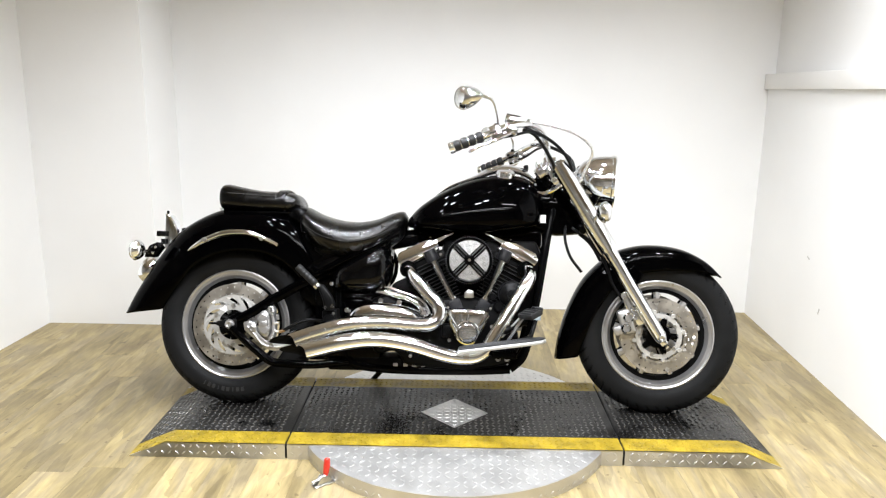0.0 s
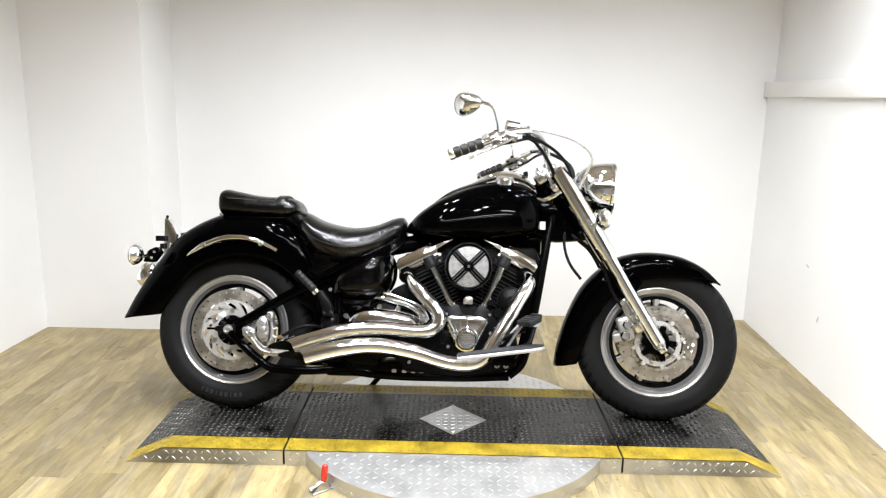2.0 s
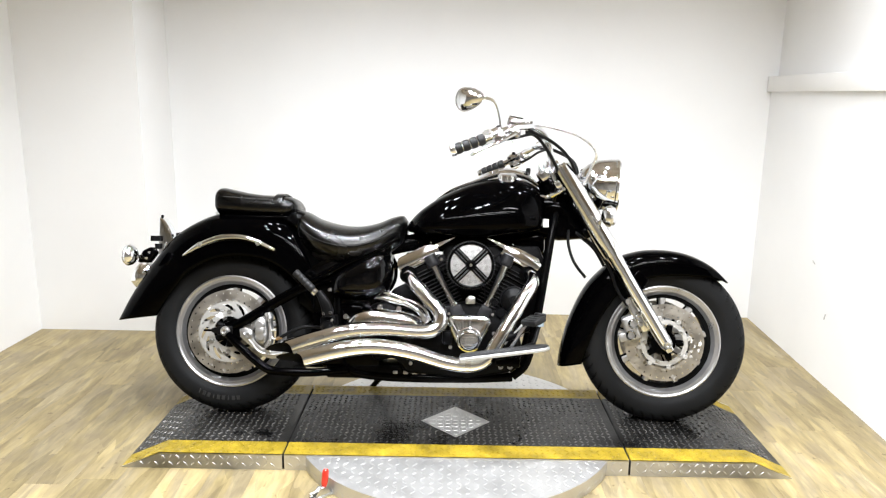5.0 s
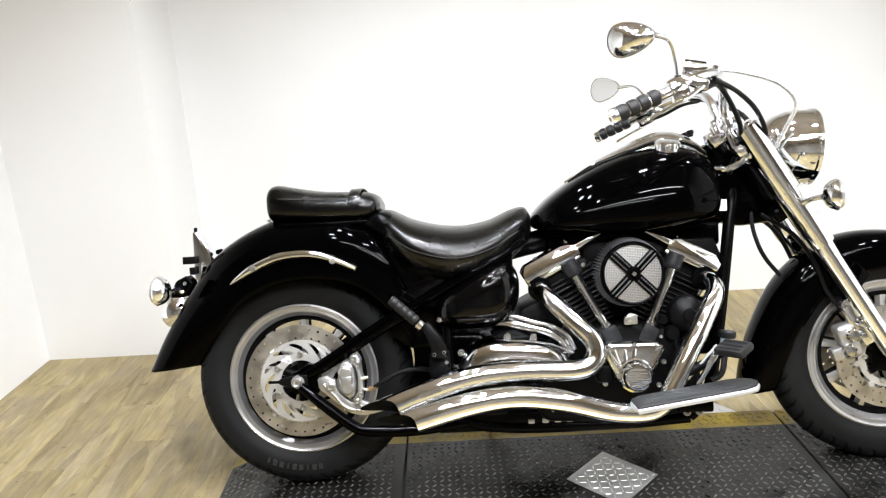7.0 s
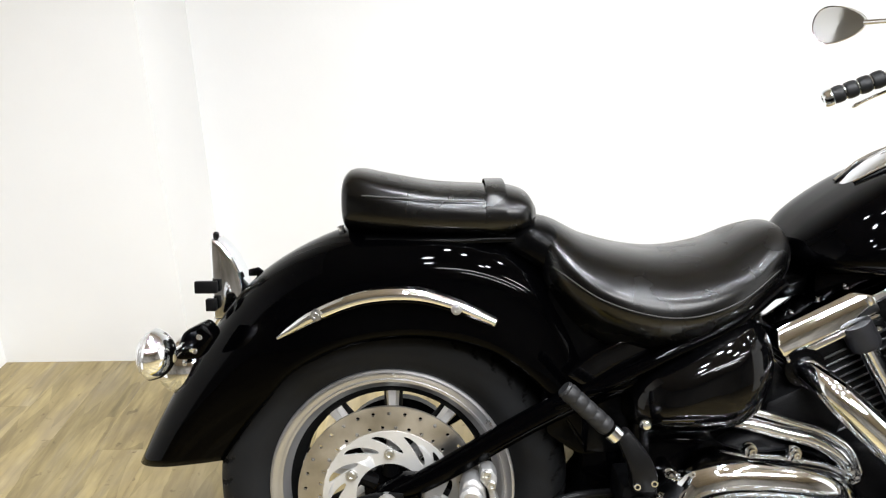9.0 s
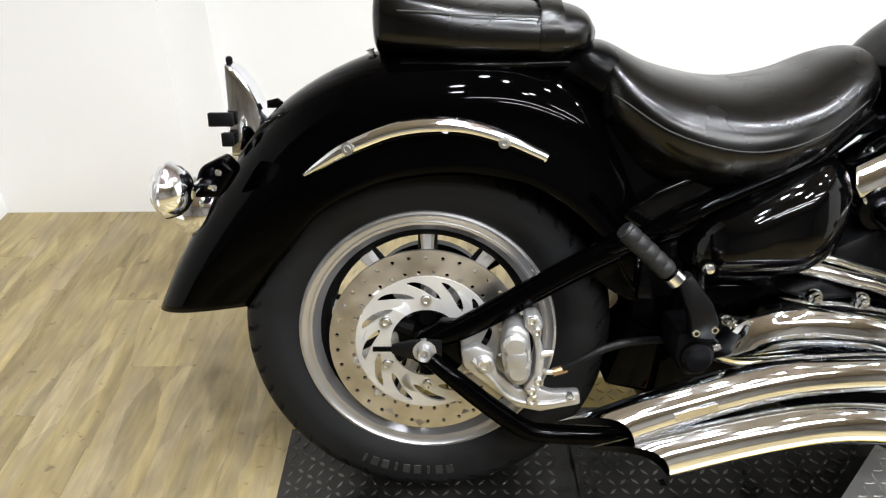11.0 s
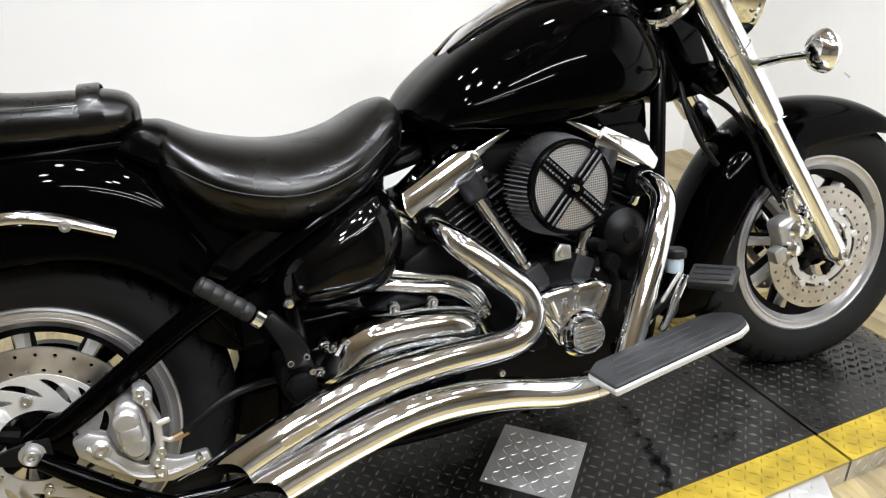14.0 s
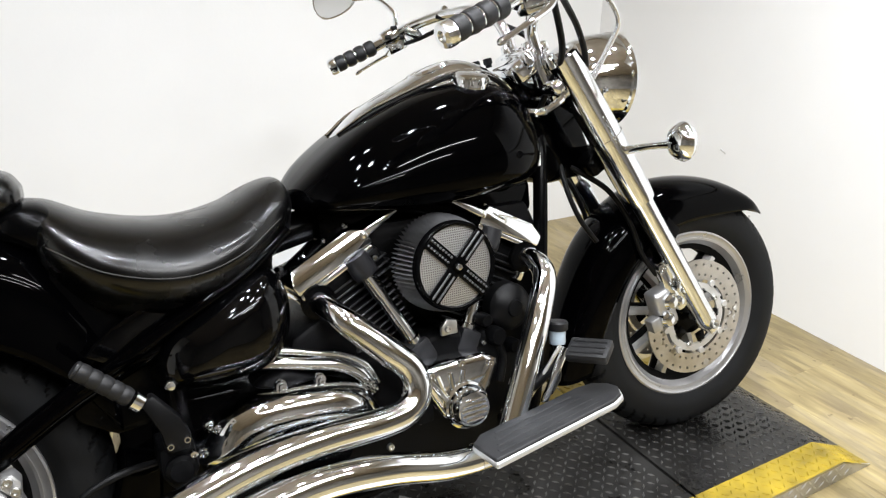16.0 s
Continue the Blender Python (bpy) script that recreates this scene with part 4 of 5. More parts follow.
for s in (-1, 1):
    add("console_bead", tube([(x, s * w * 1.02, (lo + hi) / 2 + 0.019) for x, lo, hi, w, _ in CONSOLE[1:-1]], 0.0028, 8), CHROME, tank, "chrome bead round the console")
    add("console_gasket", tube([(x, s * w * 0.985, (lo + hi) / 2 + 0.012) for x, lo, hi, w, _ in CONSOLE[1:-1]], 0.0035, 8), PLASTIC, tank)
add("speedometer_rim", lathe([(0.046, -0.02), (0.05, 0.0), (0.047, 0.006), (0.041, 0.003), (0.041, 0.0), (0, 0)], (1.035, 0, 0.975), (-0.32, 0, 1), 36), CHROME, console)
add("speedometer_glass", lathe([(0.04, 0.0), (0.03, 0.003), (0, 0.004)], (1.035, 0, 0.9755), (-0.32, 0, 1), 32), PLASTIC, console)
for s in (-1, 1):
    cap = lathe([(0.036, -0.02), (0.036, 0.000), (0.033, 0.006), (0.026, 0.009), (0.0, 0.010)], (1.08, s * 0.100, 0.950), (0.02, s * 0.36, 1), 32)
    one = add("fuel_cap", cap, CHROME, tank, "round chrome fuel cap")
    for k in range(12):
        a = 2 * math.pi * k / 12
        add("cap_rib", box((0.006, 0.003, 0.010), (1.08 + 0.0355 * math.cos(a), s * (0.100 + 0.0355 * math.sin(a)), 0.947 - 0.34 * 0.0355 * math.sin(a)), 0.001, Matrix.Rotation(a * s + math.pi / 2, 4, "Z"), seg=1), CHROME, one)
add("tank_seam", tube([(0.70, -0.05, 0.73), (0.83, -0.11, 0.716), (0.95, -0.13, 0.713), (1.1, -0.13, 0.722), (1.18, -0.09, 0.745)], 0.004, 8), GLOSS, tank)
add("ignition_knob", lathe([(0.010, 0), (0.012, 0.008), (0.009, 0.014), (0, 0.015)], (1.15, 0.02, 0.972), (0.2, 0, 1), 16), PLASTIC, console)
add("badge_plate", box((0.022, 0.002, 0.032), (1.234, -0.088, 0.769), 0.001), TRIM, None, "small white label plate on the frame")

# ---- frame ----
both("down_tube", tube([(1.285, -0.03, 0.83), (1.262, -0.06, 0.74), (1.225, -0.085, 0.52), (1.20, -0.095, 0.38), (1.165, -0.105, 0.23), (1.11, -0.11, 0.172)], 0.0165, 14), SATIN)
both("frame_rail", tube([(1.11, -0.11, 0.172), (0.9, -0.11, 0.162), (0.6, -0.11, 0.165), (0.47, -0.11, 0.2), (0.44, -0.115, 0.34)], 0.018, 12), SATIN)
both("seat_rail", tube([(0.285, -0.135, 0.50), (0.36, -0.15, 0.54), (0.46, -0.155, 0.592), (0.56, -0.15, 0.64), (0.66, -0.11, 0.70)], [0.011, 0.0135, 0.0135, 0.0135, 0.012], 12), GLOSS)
both("rear_upright", tube([(0.44, -0.115, 0.33), (0.43, -0.12, 0.45), (0.44, -0.12, 0.58), (0.5, -0.11, 0.64)], 0.016, 12), SATIN)
add("backbone", tube([(1.27, 0, 0.82), (1.0, 0, 0.74), (0.72, 0, 0.69), (0.45, 0, 0.63)], 0.034, 16), SATIN)
add("steering_head", tube([PIVOT - RAKE * 0.17, PIVOT + RAKE * 0.04], 0.034, 20, 1), SATIN)
both("fender_strut", slab([(0.30, 0.555), (0.345, 0.592), (0.42, 0.628), (0.47, 0.622), (0.40, 0.57), (0.352, 0.522)], -0.146, -0.128, 0.005), LACQUER)
add("cross_plate", slab([(1.16, 0.66), (1.25, 0.72), (1.29, 0.80), (1.25, 0.80), (1.18, 0.72)], -0.03, 0.03, 0.004), SATIN)
add("wiring_cover", box((0.50, 0.12, 0.075), (0.985, 0, 0.69), 0.015), GLOSS)
add("seat_bracket", cushion([(0.205, 0.745, 0.79, 0.09, 0), (0.24, 0.73, 0.806, 0.115, 0), (0.285, 0.70, 0.80, 0.12, 0), (0.31, 0.70, 0.77, 0.1, 0)], 4, 32, 3.0), SATIN)
side = [(0.398, 0.492), (0.408, 0.545), (0.455, 0.585), (0.53, 0.628), (0.59, 0.648), (0.625, 0.635), (0.644, 0.59), (0.640, 0.53), (0.612, 0.482), (0.56, 0.458), (0.47, 0.456), (0.412, 0.466)]
cover = both("side_cover", dome(side, -0.09, -0.200, 2.6), LACQUER, None, "gloss black side cover")
add("cover_bolt", lathe([(0.0, 0.010), (0.006, 0.009), (0.010, 0.004), (0.0105, 0.0), (0.0105, -0.012)], (0.415, -0.207, 0.497), (0, -1, 0), 20), CHROME, None, "chrome side cover bolt")
add("inner_guard", slab([(0.30, 0.25), (0.44, 0.22), (0.46, 0.46), (0.40, 0.50), (0.33, 0.47), (0.335, 0.36)], -0.105, 0.105, 0.01), GLOSS)
add("centre_cover", slab([(0.27, 0.44), (0.33, 0.40), (0.60, 0.42), (0.625, 0.54), (0.63, 0.66), (0.67, 0.71), (0.40, 0.72), (0.27, 0.70)], -0.112, 0.112, 0.015), SATIN)
add("battery_box", slab([(0.37, 0.20), (0.60, 0.20), (0.60, 0.40), (0.52, 0.44), (0.40, 0.44)], -0.125, 0.125, 0.012), GLOSS)
add("kickstand", tube([(0.62, 0.15, 0.17), (0.56, 0.24, 0.10), (0.50, 0.315, 0.030), (0.47, 0.335, -0.0)], [0.013, 0.012, 0.011, 0.014], 12), SATIN, None, "black side stand")

# passenger foot peg, folded up
peg = add("passenger_peg", lathe([(0.0, -0.004), (0.012, -0.004), (0.0145, 0.0)] + [(0.0150 if k % 4 else 0.0135, 0.002 + 0.0045 * k) for k in range(19)] + [(0.013, 0.09), (0.0, 0.09)],
                                 (0.288, -0.222, 0.558), (0.078, 0.0, -0.073), 20), GRIP, None, "black rubber passenger foot peg, folded up")
add("peg_ring", lathe([(0.010, 0.0), (0.0148, 0.001), (0.0148, 0.016), (0.010, 0.018)], (0.356, -0.222, 0.494), (0.078, 0.0, -0.073), 20), CHROME, peg)
add("peg_bracket", slab([(0.366, 0.483), (0.384, 0.496), (0.42, 0.45), (0.432, 0.42), (0.428, 0.395), (0.392, 0.395), (0.388, 0.43)], -0.234, -0.204, 0.006), PLASTIC, peg, "black foot peg bracket")
add("peg_mount", slab([(0.382, 0.395), (0.436, 0.40), (0.44, 0.35), (0.425, 0.325), (0.395, 0.325), (0.38, 0.35)], -0.21, -0.12, 0.006), MATTE, peg)
add("mount_cap", lathe([(0.0, 0.014), (0.018, 0.013), (0.024, 0.006), (0.024, -0.01)], (0.41, -0.212, 0.358), (0, -1, 0), 20), MATTE, peg)
for x, z in ((0.398, 0.407), (0.424, 0.412), (0.43, 0.385)):
    add("peg_bolt", bolt((x, -0.231, z), (0, -1, 0), 0.006, 0.006), CHROME, peg)

# ---- engine ----
engine = add("engine_case", slab([(0.66, 0.24), (0.70, 0.18), (0.95, 0.165), (1.10, 0.19), (1.15, 0.26), (1.13, 0.36), (1.06, 0.43), (0.94, 0.46), (0.82, 0.44), (0.70, 0.42), (0.62, 0.46), (0.56, 0.44), (0.52, 0.33), (0.58, 0.22)], -0.14, 0.15, 0.02, seg=3), MATTE, None, "black engine case of the V-twin")
add("primary_cover", slab([(0.56, 0.25), (0.70, 0.19), (0.95, 0.18), (1.08, 0.23), (1.10, 0.33), (1.02, 0.41), (0.80, 0.42), (0.62, 0.41), (0.55, 0.35)], 0.15, 0.19, 0.018, seg=3), CHROME, engine, "chrome primary cover")
CRANK = Vector((0.942, 0, 0.26))
for tilt in (-27, 27):
    m = Matrix.Translation(CRANK) @ Matrix.Rotation(radians(tilt), 4, "Y")
    bm = lathe([(0.058, 0.12), (0.058, 0.34)], n=32, axis=(0, 0, 1))
    cyl = add("cylinder", moved(bm, m), MATTE, None, "finned black cylinder")
    for k in range(12):
        add("fin", moved(box((0.136, 0.165, 0.0042), (0, 0, 0.155 + 0.0145 * k), 0.0016, seg=1), m), FIN, cyl)
    bm = box((0.165, 0.185, 0.05), (0, 0, 0.365), 0.012)
    for k in range(3):
        add("fin", moved(box((0.178, 0.19, 0.004), (0, 0, 0.335 + 0.014 * k), 0.0015, seg=1), m), FIN, cyl)
    add("cylinder_head", moved(bm, m), MATTE, cyl)
    s = 1 if tilt > 0 else -1
    out = 0.098 if s < 0 else 0.082
    cov = slab([(s * (out + 0.004), 0.404), (s * (out + 0.006), 0.428), (s * (out - 0.012), 0.450), (s * -0.052, 0.450), (s * -0.072, 0.434), (s * -0.072, 0.404)], -0.114, 0.108, 0.0045, seg=2)
    for v in cov.verts:
        if v.co.z > 0.436 and v.co.y < -0.08:
            v.co.y += 0.016
    head = add("rocker_cover", moved(cov, m), CHROME, None, "chrome rocker cover")
    add("cover_flange", moved(box((0.160 + out - 0.09, 0.232, 0.011), (s * (out - 0.08), -0.002, 0.3985), 0.003), m), CHROME, head)
    wing = slab([(s * -0.060, 0.418), (s * -0.060, 0.436), (s * -0.140, 0.432), (s * -0.150, 0.424)], -0.112, -0.078, 0.003)
    add("cover_wing", moved(wing, m), CHROME, head)
    for x in (-0.046, 0.004, 0.054):
        lug = lathe([(0.010, -0.010), (0.010, 0.000), (0.008, 0.002), (0.0, 0.002)], (x, -0.064, 0.450), (0, 0, 1), 16)
        add("head_bolt", moved(bolt((x, -0.064, 0.452), (0, 0, 1), 0.006, 0.003, lug), m), CHROME, head)
    for x in (-0.055, 0.062):
        add("head_bolt", moved(bolt((x, -0.094, 0.372), (0, -1, 0), 0.007, 0.008), m), CHROME, head)
    add("head_side_plate", moved(box((0.022, 0.13, 0.062), (s * (out - 0.006), -0.035, 0.352), 0.008), m), CHROME, head)
    # push rods
    top, low = (Vector((0.803, -0.112, 0.592)), Vector((0.884, -0.118, 0.440))) if s < 0 else (Vector((1.073, -0.112, 0.598)), Vector((1.007, -0.118, 0.440)))
    rod = add("push_rod_tube", tube([top, top.lerp(low, 0.3), top.lerp(low, 0.32), low], [0.0165, 0.0165, 0.0140, 0.0140], 16, 3), CHROME, None, "chrome push rod tube")
    add("tube_collar", lathe([(0.014, 0), (0.0185, 0.002), (0.0185, 0.012), (0.014, 0.014)], low, top - low, 18), CHROME, rod)
    add("tube_cap", tube([top + (top - low).normalized() * 0.045, top + (top - low).normalized() * 0.01, top], [0.025, 0.026, 0.023], 16, 3), GREYPAINT, rod)
    add("lifter_block", box((0.048, 0.05, 0.05), low + (low - top).normalized() * 0.022, 0.008, Matrix.Rotation(radians(tilt), 4, "Y")), GREYPAINT, rod)
    add("lifter_bolt", bolt(low + Vector((s * 0.022, -0.026, -0.028)), (0, -1, 0), 0.006, 0.005), CHROME, rod)
add("regulator", slab([(1.0, 0.34), (1.19, 0.34), (1.222, 0.46), (1.235, 0.62), (1.21, 0.68), (1.0, 0.68)], -0.075, 0.075, 0.012), MATTE, engine, "black regulator box behind the engine")
for k in range(7):
    add("regulator_fin", box((0.006, 0.014, 0.10), (1.06 + 0.016 * k, -0.078, 0.42 + 0.008 * k), 0.002, Matrix.Rotation(radians(8), 4, "Y"), seg=1), SATIN, engine)
add("breather_hose", tube([(1.03, -0.10, 0.43), (1.06, -0.135, 0.41), (1.075, -0.14, 0.37), (1.06, -0.145, 0.32)], 0.009, 10), PLASTIC, engine)
for x, z in ((0.87, 0.285), (1.02, 0.275), (1.035, 0.34), (0.80, 0.25), (0.72, 0.22)):
    add("case_bolt", bolt((x, -0.141, z), (0, -1, 0), 0.007, 0.007), ZINC, engine)
add("valley_cover", box((0.24, 0.11, 0.30), (0.942, 0.015, 0.47), 0.02), MATTE, engine)
add("intake_box", box((0.22, 0.15, 0.13), (0.942, 0.01, 0.625), 0.02), MATTE, engine, "black intake box between the cylinders")
# cam cover and oil filter
cam_cover = add("cam_cover", slab([(0.850, 0.396), (0.88, 0.412), (0.998, 0.410), (1.030, 0.392), (1.005, 0.345), (0.985, 0.30), (0.94, 0.28), (0.895, 0.30), (0.872, 0.345)], -0.206, -0.135, 0.013, seg=3), CHROME, None, "chrome cam cover")
for x, z in ((0.872, 0.396), (1.004, 0.39), (0.94, 0.405)):
    add("cover_bolt", bolt((x, -0.206, z), (0, -1, 0), 0.007, 0.006), CHROME, cam_cover)
for k in range(3):
    add("cover_rib", tube([(0.885 + 0.028 * k, -0.207, 0.392), (0.903 + 0.016 * k, -0.209, 0.335)], 0.0055, 8, 1), CHROME, cam_cover)
add("cover_ring", lathe([(0.040, 0.0), (0.047, -0.004), (0.047, -0.010), (0.043, -0.013), (0.040, -0.010), (0.040, 0.0)], (0.940, -0.205, 0.321), (0, 1, 0), 36), CHROME, cam_cover)
for s in (-1, 1):
    add("cover_strut", tube([(0.940 + s * 0.075, -0.200, 0.396), (0.940 + s * 0.055, -0.207, 0.362), (0.940 + s * 0.036, -0.210, 0.335)], [0.008, 0.0065, 0.007], 10), CHROME, cam_cover)
oil = add("oil_cap", lathe([(0.030, 0.0), (0.037, -0.006), (0.038, -0.028), (0.034, -0.036), (0.028, -0.038), (0.0, -0.036)], (0.940, -0.206, 0.321), (0, 1, 0), 36), CHROME, cam_cover, "round chrome oil pump cap with ribs")
for k in range(5):
    half = math.sqrt(0.028**2 - (0.010 * (k - 2)) ** 2)
    add("cap_rib", box((2 * half, 0.006, 0.0045), (0.940, -0.2445, 0.321 + 0.010 * (k - 2)), 0.0015, Matrix.Rotation(0.0, 4, "Y"), seg=1), CHROME, oil)
add("sensor_box", box((0.038, 0.06, 0.05), (0.858, -0.17, 0.325), 0.008), MATTE, engine)
horn = lathe([(0.0, -0.032), (0.017, -0.031), (0.019, -0.026), (0.040, -0.020), (0.051, -0.007), (0.053, 0.02), (0.03, 0.03)], (1.112, -0.120, 0.468), (0, 1, 0), 30)
add("horn", horn, PLASTIC, engine, "round black plastic cover")
add("coil_bracket", slab([(0.925, 0.452), (0.962, 0.452), (0.962, 0.478), (0.94, 0.485), (0.925, 0.47)], -0.165, -0.155, 0.003), ZINC, engine)
add("bracket_nut", bolt((0.938, -0.166, 0.465), (0, -1, 0), 0.007, 0.006), STEEL, engine)
for x, z, r in ((1.06, 0.42, 0.02), (1.10, 0.39, 0.016), (1.035, 0.46, 0.014)):
    add("case_boss", lathe([(0.0, -0.02), (r * 0.8, -0.02), (r, -0.012), (r, 0.01)], (x, -0.14, z), (0, 1, 0), 16), MATTE, engine)
# transmission covers
gear = dome([(0.45, 0.322), (0.458, 0.368), (0.489, 0.408), (0.541, 0.431), (0.62, 0.431), (0.704, 0.419), (0.756, 0.397), (0.786, 0.357), (0.79, 0.317), (0.62, 0.305)], -0.092, -0.206, 3.8)
gear_cover = add("transmission_cover", gear, CHROME, None, "chrome transmission cover with flange bolts")
for x, z in ((0.470, 0.395), (0.600, 0.433), (0.672, 0.427), (0.770, 0.390), (0.452, 0.352)):
    lug = lathe([(0.0115, 0), (0.0115, 0.010), (0.0095, 0.013), (0, 0.013)], (x, -0.150, z), (0, -1, 0), 18)
    add("bolt_lug", bolt((x, -0.164, z), (0, -1, 0), 0.0065, 0.006, lug), CHROME, gear_cover)
add("starter_pipe", tube([(0.545, -0.107, 0.470), (0.600, -0.130, 0.468), (0.660, -0.137, 0.454), (0.710, -0.142, 0.442), (0.752, -0.145, 0.416), (0.778, -0.145, 0.375)], [0.012, 0.0125, 0.0125, 0.013, 0.013, 0.012], 14), CHROME, engine, "chrome starter cover")
add("starter_pipe", tube([(0.555, -0.107, 0.492), (0.615, -0.128, 0.487), (0.680, -0.132, 0.468), (0.730, -0.134, 0.452), (0.770, -0.137, 0.425), (0.790, -0.137, 0.385)], 0.007, 12), CHROME, engine)
add("rear_case", slab([(0.62, 0.43), (0.76, 0.43), (0.78, 0.50), (0.70, 0.53), (0.64, 0.50)], -0.12, 0.12, 0.012), MATTE, engine)

# ---- air cleaner ----
AC = Vector((0.942, -0.222, 0.598))
n, rows = 132, []
for y, r in ((-0.122, 0.068), (-0.127, 0.092), (-0.132, 0.0965), (-0.145, 0.097), (-0.16, 0.096), (-0.18, 0.0935), (-0.205, 0.089), (-0.212, 0.084)):
    row = []
    for k in range(n):
        pleat = 0.0 if y > -0.125 else (0.0 if k % 2 else -0.015)
        a = 2 * math.pi * k / n
        row.append((AC.x + (r + pleat) * math.cos(a), y, AC.z + (r + pleat) * math.sin(a)))
    rows.append(row)
air = add("air_cleaner", rings(rows), PLEAT, None, "round black pleated air cleaner with a chrome mesh face", smooth=20)
add("face_ring", lathe([(0.076, 0.002), (0.078, 0.010), (0.082, 0.011), (0.086, 0.006), (0.087, -0.004), (0.074, -0.004), (0.076, 0.002)], (AC.x, -0.212, AC.z), (0, -1, 0), 72), SATIN, air)
add("mesh_face", lathe([(0.0775, 0.0), (0.0775, 0.004), (0.05, 0.0055), (0.0, 0.006)], (AC.x, -0.212, AC.z), (0, -1, 0), 48), DOTS, air, "perforated silver mesh face")
for a in (45, -45):
    m = Matrix.Translation((AC.x, -0.222, AC.z)) @ Matrix.Rotation(radians(a), 4, "Y")
    bar = add("cross_bar", moved(box((0.160, 0.008, 0.026), (0, 0.001, 0), 0.0025), m), SATIN, air)
    for s in (-1, 1):
        for side_z in (-0.0058, 0.0058):
            if a < 0:
                add("cross_ridge", moved(box((0.060, 0.004, 0.0042), (s * 0.049, -0.004, side_z), 0.0012, seg=1), m), RIDGE, bar)
            else:
                for k in range(8):
                    add("cross_stud", moved(box((0.0048, 0.004, 0.0046), (s * (0.023 + 0.0074 * k), -0.004, side_z), 0.0012, seg=1), m), RIDGE, bar)
add("centre_bolt", lathe([(0.0, 0.007), (0.0055, 0.006), (0.0075, 0.002), (0.0075, -0.004)], (AC.x, -0.2275, AC.z), (0, -1, 0), 16), CHROME, air)
add("intake", tube([(0.942, -0.09, 0.60), (0.942, -0.03, 0.60), (0.942, 0.03, 0.60)], 0.045, 20, 2), MATTE, air)

# ---- exhaust ----
UP = [(0.700, -0.085, 0.560), (0.706, -0.135, 0.553), (0.728, -0.176, 0.528), (0.785, -0.205, 0.470), (0.826, -0.218, 0.425), (0.832, -0.226, 0.385), (0.808, -0.234, 0.356), (0.755, -0.242, 0.348), (0.625, -0.256, 0.355),
      (0.50, -0.268, 0.348), (0.37, -0.276, 0.314), (0.247, -0.283, 0.270)]
pipe = add("rear_exhaust_pipe", tube(UP, [0.021, 0.022, 0.025, 0.0265, 0.027, 0.0275, 0.0275, 0.0275, 0.0285, 0.030, 0.0315, 0.032], 24, 8, caps=False, slash=0.053), CHROME, None, "swept chrome exhaust pipe of the rear cylinder", smooth=60)
add("pipe_tip", tube(UP[-3:], [0.022, 0.0285, 0.0314], 24, 8, caps=False, slash=0.053), BARREL, pipe, "black inside of the slash-cut pipe end")
add("port_flange", lathe([(0.024, -0.008), (0.034, -0.006), (0.034, 0.004), (0.024, 0.006)], (0.702, -0.11, 0.558), (0, 1, 0.1), 20), SATIN, pipe)
add("pipe_mark", box((0.06, 0.001, 0.013), (0.385, -0.3095, 0.322), 0.0004, Matrix.Rotation(radians(-17), 4, "Y"), seg=1), MACHINED, pipe)
DOWN = [(1.160, -0.085, 0.568), (1.174, -0.130, 0.563), (1.175, -0.170, 0.532), (1.135, -0.200, 0.468), (1.085, -0.222, 0.385), (1.035, -0.240, 0.300), (1.005, -0.25, 0.256), (0.955, -0.257, 0.232), (0.86, -0.264, 0.240), (0.735, -0.276, 0.276),
        (0.605, -0.287, 0.295), (0.48, -0.296, 0.283), (0.293, -0.306, 0.238)]
pipe = add("front_exhaust_pipe", tube(DOWN, [0.021, 0.022, 0.025, 0.0265, 0.0265, 0.0265, 0.0265, 0.0265, 0.027, 0.029, 0.030, 0.0315, 0.032], 24, 8, caps=False, slash=0.053), CHROME, None, "swept chrome exhaust pipe of the front cylinder", smooth=60)
add("pipe_tip", tube(DOWN[-3:], [0.022, 0.0285, 0.0314], 24, 8, caps=False, slash=0.053), BARREL, pipe, "black inside of the slash-cut pipe end")
add("port_flange", lathe([(0.024, -0.008), (0.034, -0.006), (0.034, 0.004), (0.024, 0.006)], (1.165, -0.11, 0.566), (0, 1, 0.1), 20), SATIN, pipe)
add("shield_joint", tube([(0.945, -0.258, 0.2325), (0.925, -0.259, 0.233)], 0.0278, 24, 1, caps=False), MACHINED, pipe)
for k in range(4):
    add("shield_vent", box((0.004, 0.003, 0.016), (1.128 - 0.008 * k, -0.226, 0.455 - 0.013 * k), 0.001, Matrix.Rotation(radians(30), 4, "Y"), seg=1), SATIN, pipe)
add("exhaust_stay", slab([(0.56, 0.26), (0.62, 0.33), (0.70, 0.33), (0.64, 0.25)], -0.25, -0.14, 0.006), SATIN)
add("under_tray", box((0.60, 0.20, 0.055), (0.69, -0.02, 0.182), 0.012), MATTE)
for x in (0.66, 0.70, 0.735, 0.77):
    add("tray_clip", box((0.018, 0.006, 0.012), (x, -0.124, 0.182), 0.002), CAST)

# ---- floorboards and brake pedal ----
tilt = Matrix.Rotation(radians(-8.0), 4, "Y")


